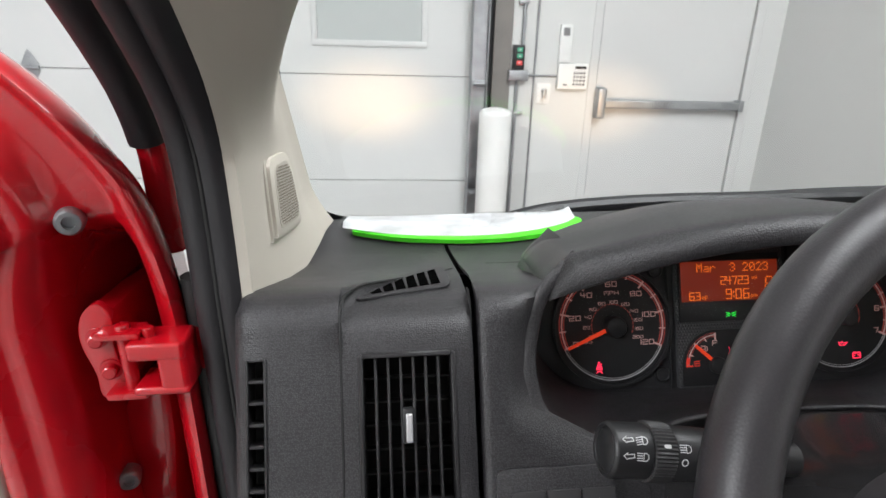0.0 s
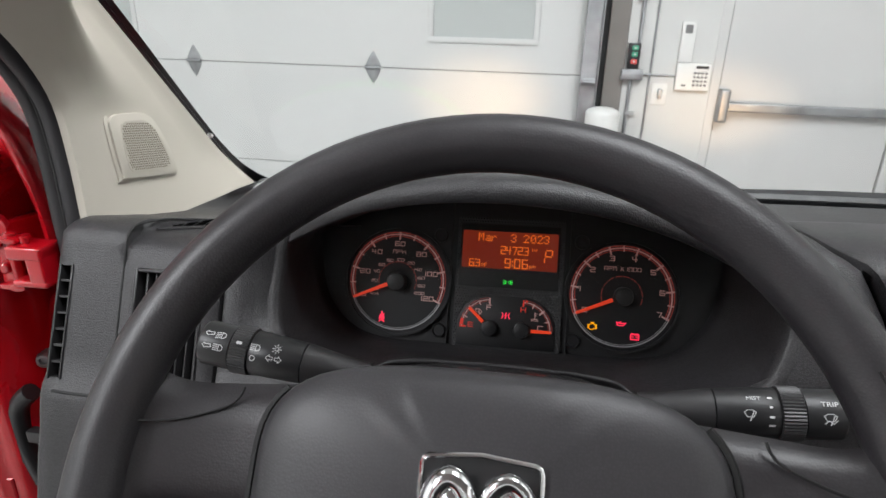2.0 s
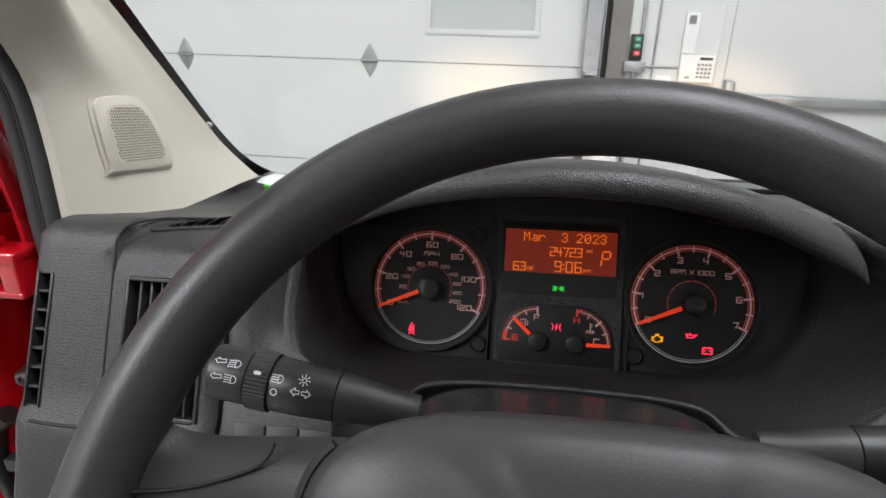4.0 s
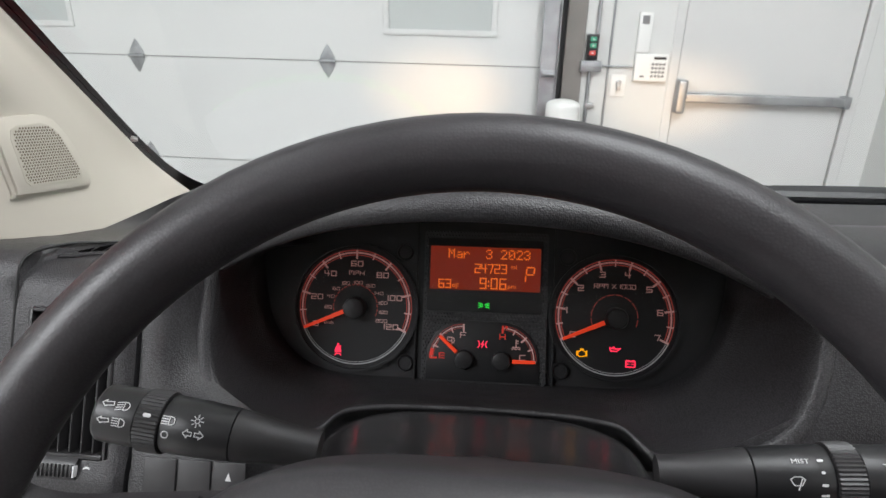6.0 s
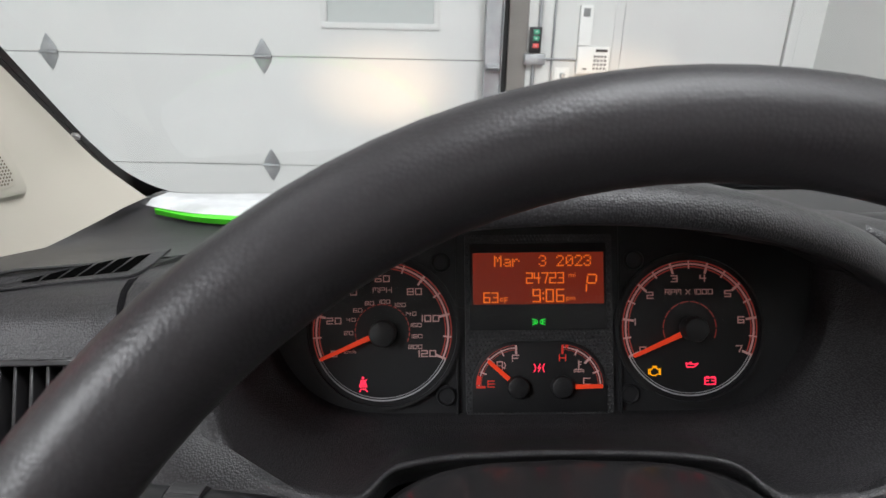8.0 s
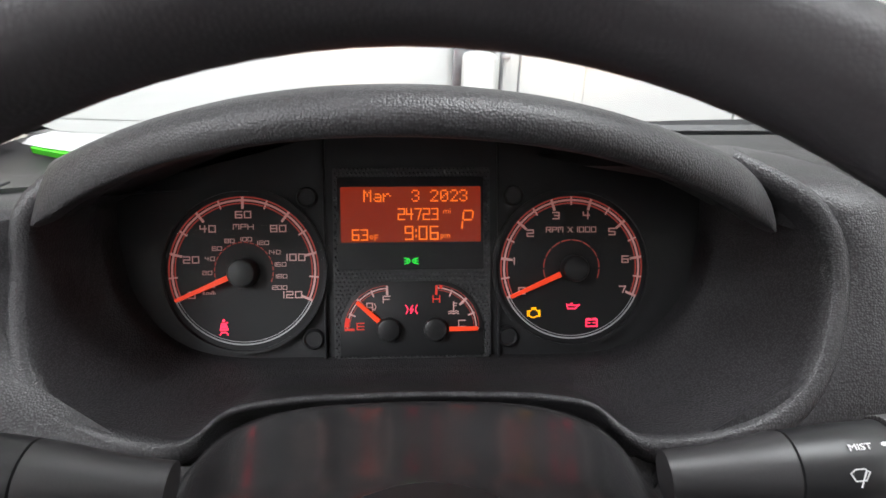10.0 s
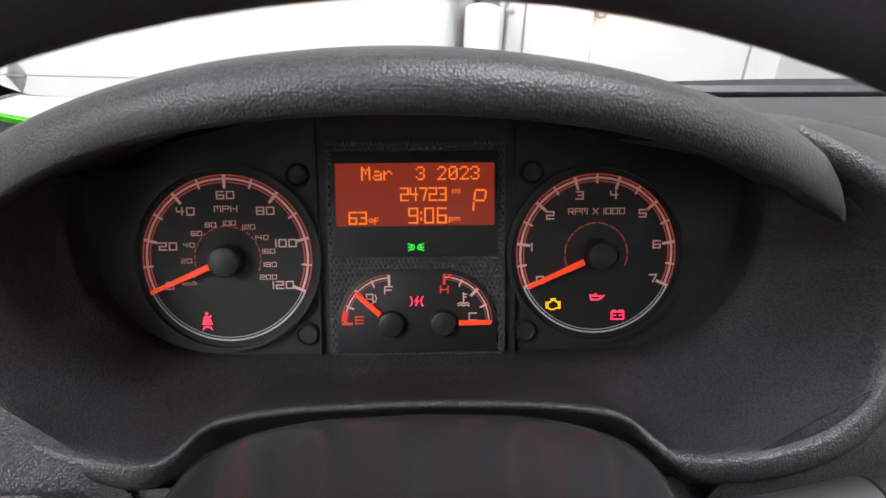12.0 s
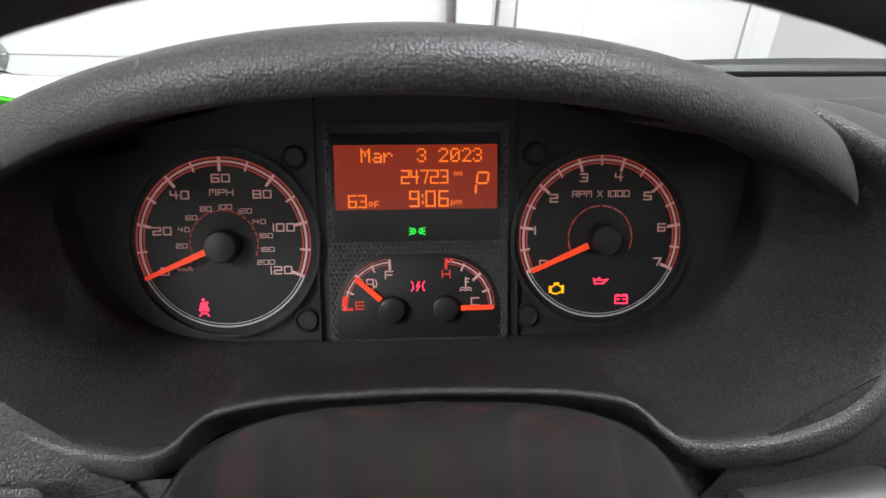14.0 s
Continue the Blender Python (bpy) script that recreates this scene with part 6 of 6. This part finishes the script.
for bx, by, bz in ((-0.479, -0.0585, 1.239), (-0.497, -0.026, 1.004)):
    part("bolt", lathe((bx, by, bz), (0.35, -1, 0), [(-0.008, 0.0092), (0, 0.0092), (0.004, 0.0090), (0.0062, 0.0072), (0.0064, 0.0044), (0.003, 0.0040), (0.003, 0.0001)], 22), STEEL, door, "dull steel bolt")
HM = plane_matrix((0.024, -0.052, 0.001), (1, 0, 0), (0, 0, 1))
leaf = plate([(p.x, p.y) for p in curve([(-0.512, 1.168, 0), (-0.500, 1.178, 0), (-0.491, 1.168, 0), (-0.493, 1.150, 0), (-0.490, 1.124, 0), (-0.480, 1.109, 0), (-0.496, 1.099, 0), (-0.509, 1.104, 0), (-0.510, 1.122, 0), (-0.516, 1.148, 0)], 4, True)], 0.006, HM, 0.0015)
hinge = part("hinge", leaf, RED, door, "red painted door hinge")
HX, HZ = 0.024, 0.001
part("leaf_foot", box(-0.512 + HX, -0.494 + HX, -0.053, 0.078, 1.105, 1.170, 0.003), RED, hinge)
part("bracket", join(box(-0.476 + HX, -0.438 + HX, -0.080, -0.050, 1.144, 1.157, 0.003, 3), box(-0.476 + HX, -0.438 + HX, -0.080, -0.050, 1.117, 1.1235, 0.003, 3), box(-0.4575 + HX, -0.438 + HX, -0.0795, -0.050, 1.1175, 1.1565, 0.004, 3)), RED, hinge)
part("arm", box(-0.446 + HX, -0.415 + HX, -0.052, -0.020, 1.120, 1.154, 0.003), RED, hinge)
part("pin", cyl((-0.482 + HX, -0.064, 1.112), (-0.482 + HX, -0.064, 1.166), 0.0052, n=16, bevel=0.0015), RED, hinge)
part("pin_head", cyl((-0.4645 + HX, -0.066, 1.156), (-0.4645 + HX, -0.066, 1.164), 0.0040, n=14, bevel=0.001), RED, hinge)
part("knuckle", join(box(-0.498 + HX, -0.468 + HX, -0.074, -0.054, 1.1575, 1.1625, 0.002), box(-0.498 + HX, -0.470 + HX, -0.074, -0.054, 1.1105, 1.1160, 0.002)), RED, hinge)
for bx, bz in ((-0.503, 1.153), (-0.498, 1.128)):
    part("hinge_bolt", lathe((bx + HX, -0.058, bz), (0.2, -1, 0), [(0, 0.0078), (0.002, 0.0076), (0.0022, 0.0055), (0.0075, 0.0050), (0.0085, 0.0038), (0.0086, 0.0002)], 18), RED, hinge)
part("stamped_pad", plate([(p.x, p.y) for p in curve([(-0.527, 1.045, 0), (-0.517, 1.070, 0), (-0.500, 1.079, 0), (-0.486, 1.077, 0), (-0.486, 1.03, 0), (-0.495, 0.96, 0), (-0.502, 0.90, 0), (-0.546, 0.90, 0), (-0.540, 0.97, 0)], 4, True)], 0.080, plane_matrix((0.024, 0.074, 0.001), (1, 0, 0), (0, 0, 1)), 0.006), RED, door)
part("check_strap", join(box(-0.50, -0.392, -0.070, -0.058, 0.925, 0.940, 0.003), tube(curve([(-0.488, -0.06, 0.985), (-0.507, -0.062, 0.965), (-0.512, -0.062, 0.92), (-0.500, -0.062, 0.87)], 5), 0.010, 10)), BLACK, door, "black door check strap")
part("cable_boot", cyl((-0.485, -0.055, 0.865), (-0.385, -0.055, 0.865), 0.016, n=16), RUBBER, door, "black rubber cable boot")
for k in range(9):
    part("boot_rib", tube([Vector((-0.482 + 0.011 * k, -0.055 + 0.0175 * math.cos(2 * math.pi * j / 16), 0.865 + 0.0175 * math.sin(2 * math.pi * j / 16))) for j in range(16)], 0.0030, 6, True), RUBBER, door)
part("stamped_rib", tube([(x, -0.0735, z) for x, z in ((-0.640, 0.815), (-0.640, 0.842), (-0.60, 0.855), (-0.555, 0.872), (-0.530, 0.876), (-0.530, 0.815), (-0.640, 0.815))], 0.0028, 6), RED, door)
mirror = part("mirror_housing", box(-0.86, -0.655, 0.14, 0.26, 1.02, 1.315, 0.05, 5), SMOOTH, door, "dark grey door mirror housing")
part("mirror_arm", box(-0.80, -0.70, 0.015, 0.16, 1.08, 1.16, 0.02, 3), SMOOTH, mirror)

# ---- papers on the dash ----
folder = thing("green_folder", "bright green plastic folder lying on the dashboard", "folder", (-0.2, 0.13, 1.165), True)
front = curve([(-0.337, 0.152, 1.1535), (-0.29, 0.129, 1.1530), (-0.245, 0.120, 1.1525), (-0.203, 0.118, 1.1520), (-0.158, 0.124, 1.1520), (-0.11, 0.145, 1.1520), (-0.085, 0.170, 1.1520)], 5)
back = [Vector((p.x * 0.96 - 0.012, max(p.y + 0.03, 0.185), 1.1550)) for p in front]
frow = [[p + Vector((0, 0.003, -0.0015)) for p in front], front, [p + Vector((0, -0.0012, 0.0048)) for p in front], [p + Vector((0, 0.004, 0.0062)) for p in front], [p.lerp(q, 0.5) + Vector((0, 0, 0.004)) for p, q in zip(front, back)], back]
part("cover", thick(sheet(frow), 0.0006), GREEN, folder)
sheets = thing("paper_sheets", "white printed papers in a clear sleeve on the folder", "papers", (-0.18, 0.14, 1.18), True)
prow2 = [[Vector((p.x * 1.02 - 0.004 + dx, p.y + dy, p.z + 0.0078 + dz)) for p in front] for dx, dy, dz in ((0, 0.006, -0.001), (0.0, 0.02, 0.0015), (0.004, 0.045, 0.0005))]
prow2.append([Vector((-0.335 + 0.25 * k / (len(front) - 1), 0.212, 1.1555)) for k in range(len(front))])
part("top_sheet", thick(sheet(prow2), 0.0004), PAPER, sheets)
facing(part("clear_sleeve", sheet([[p + Vector((-0.004, -0.002, 0.0022)) for p in r_] for r_ in prow2]), GLASS, sheets))
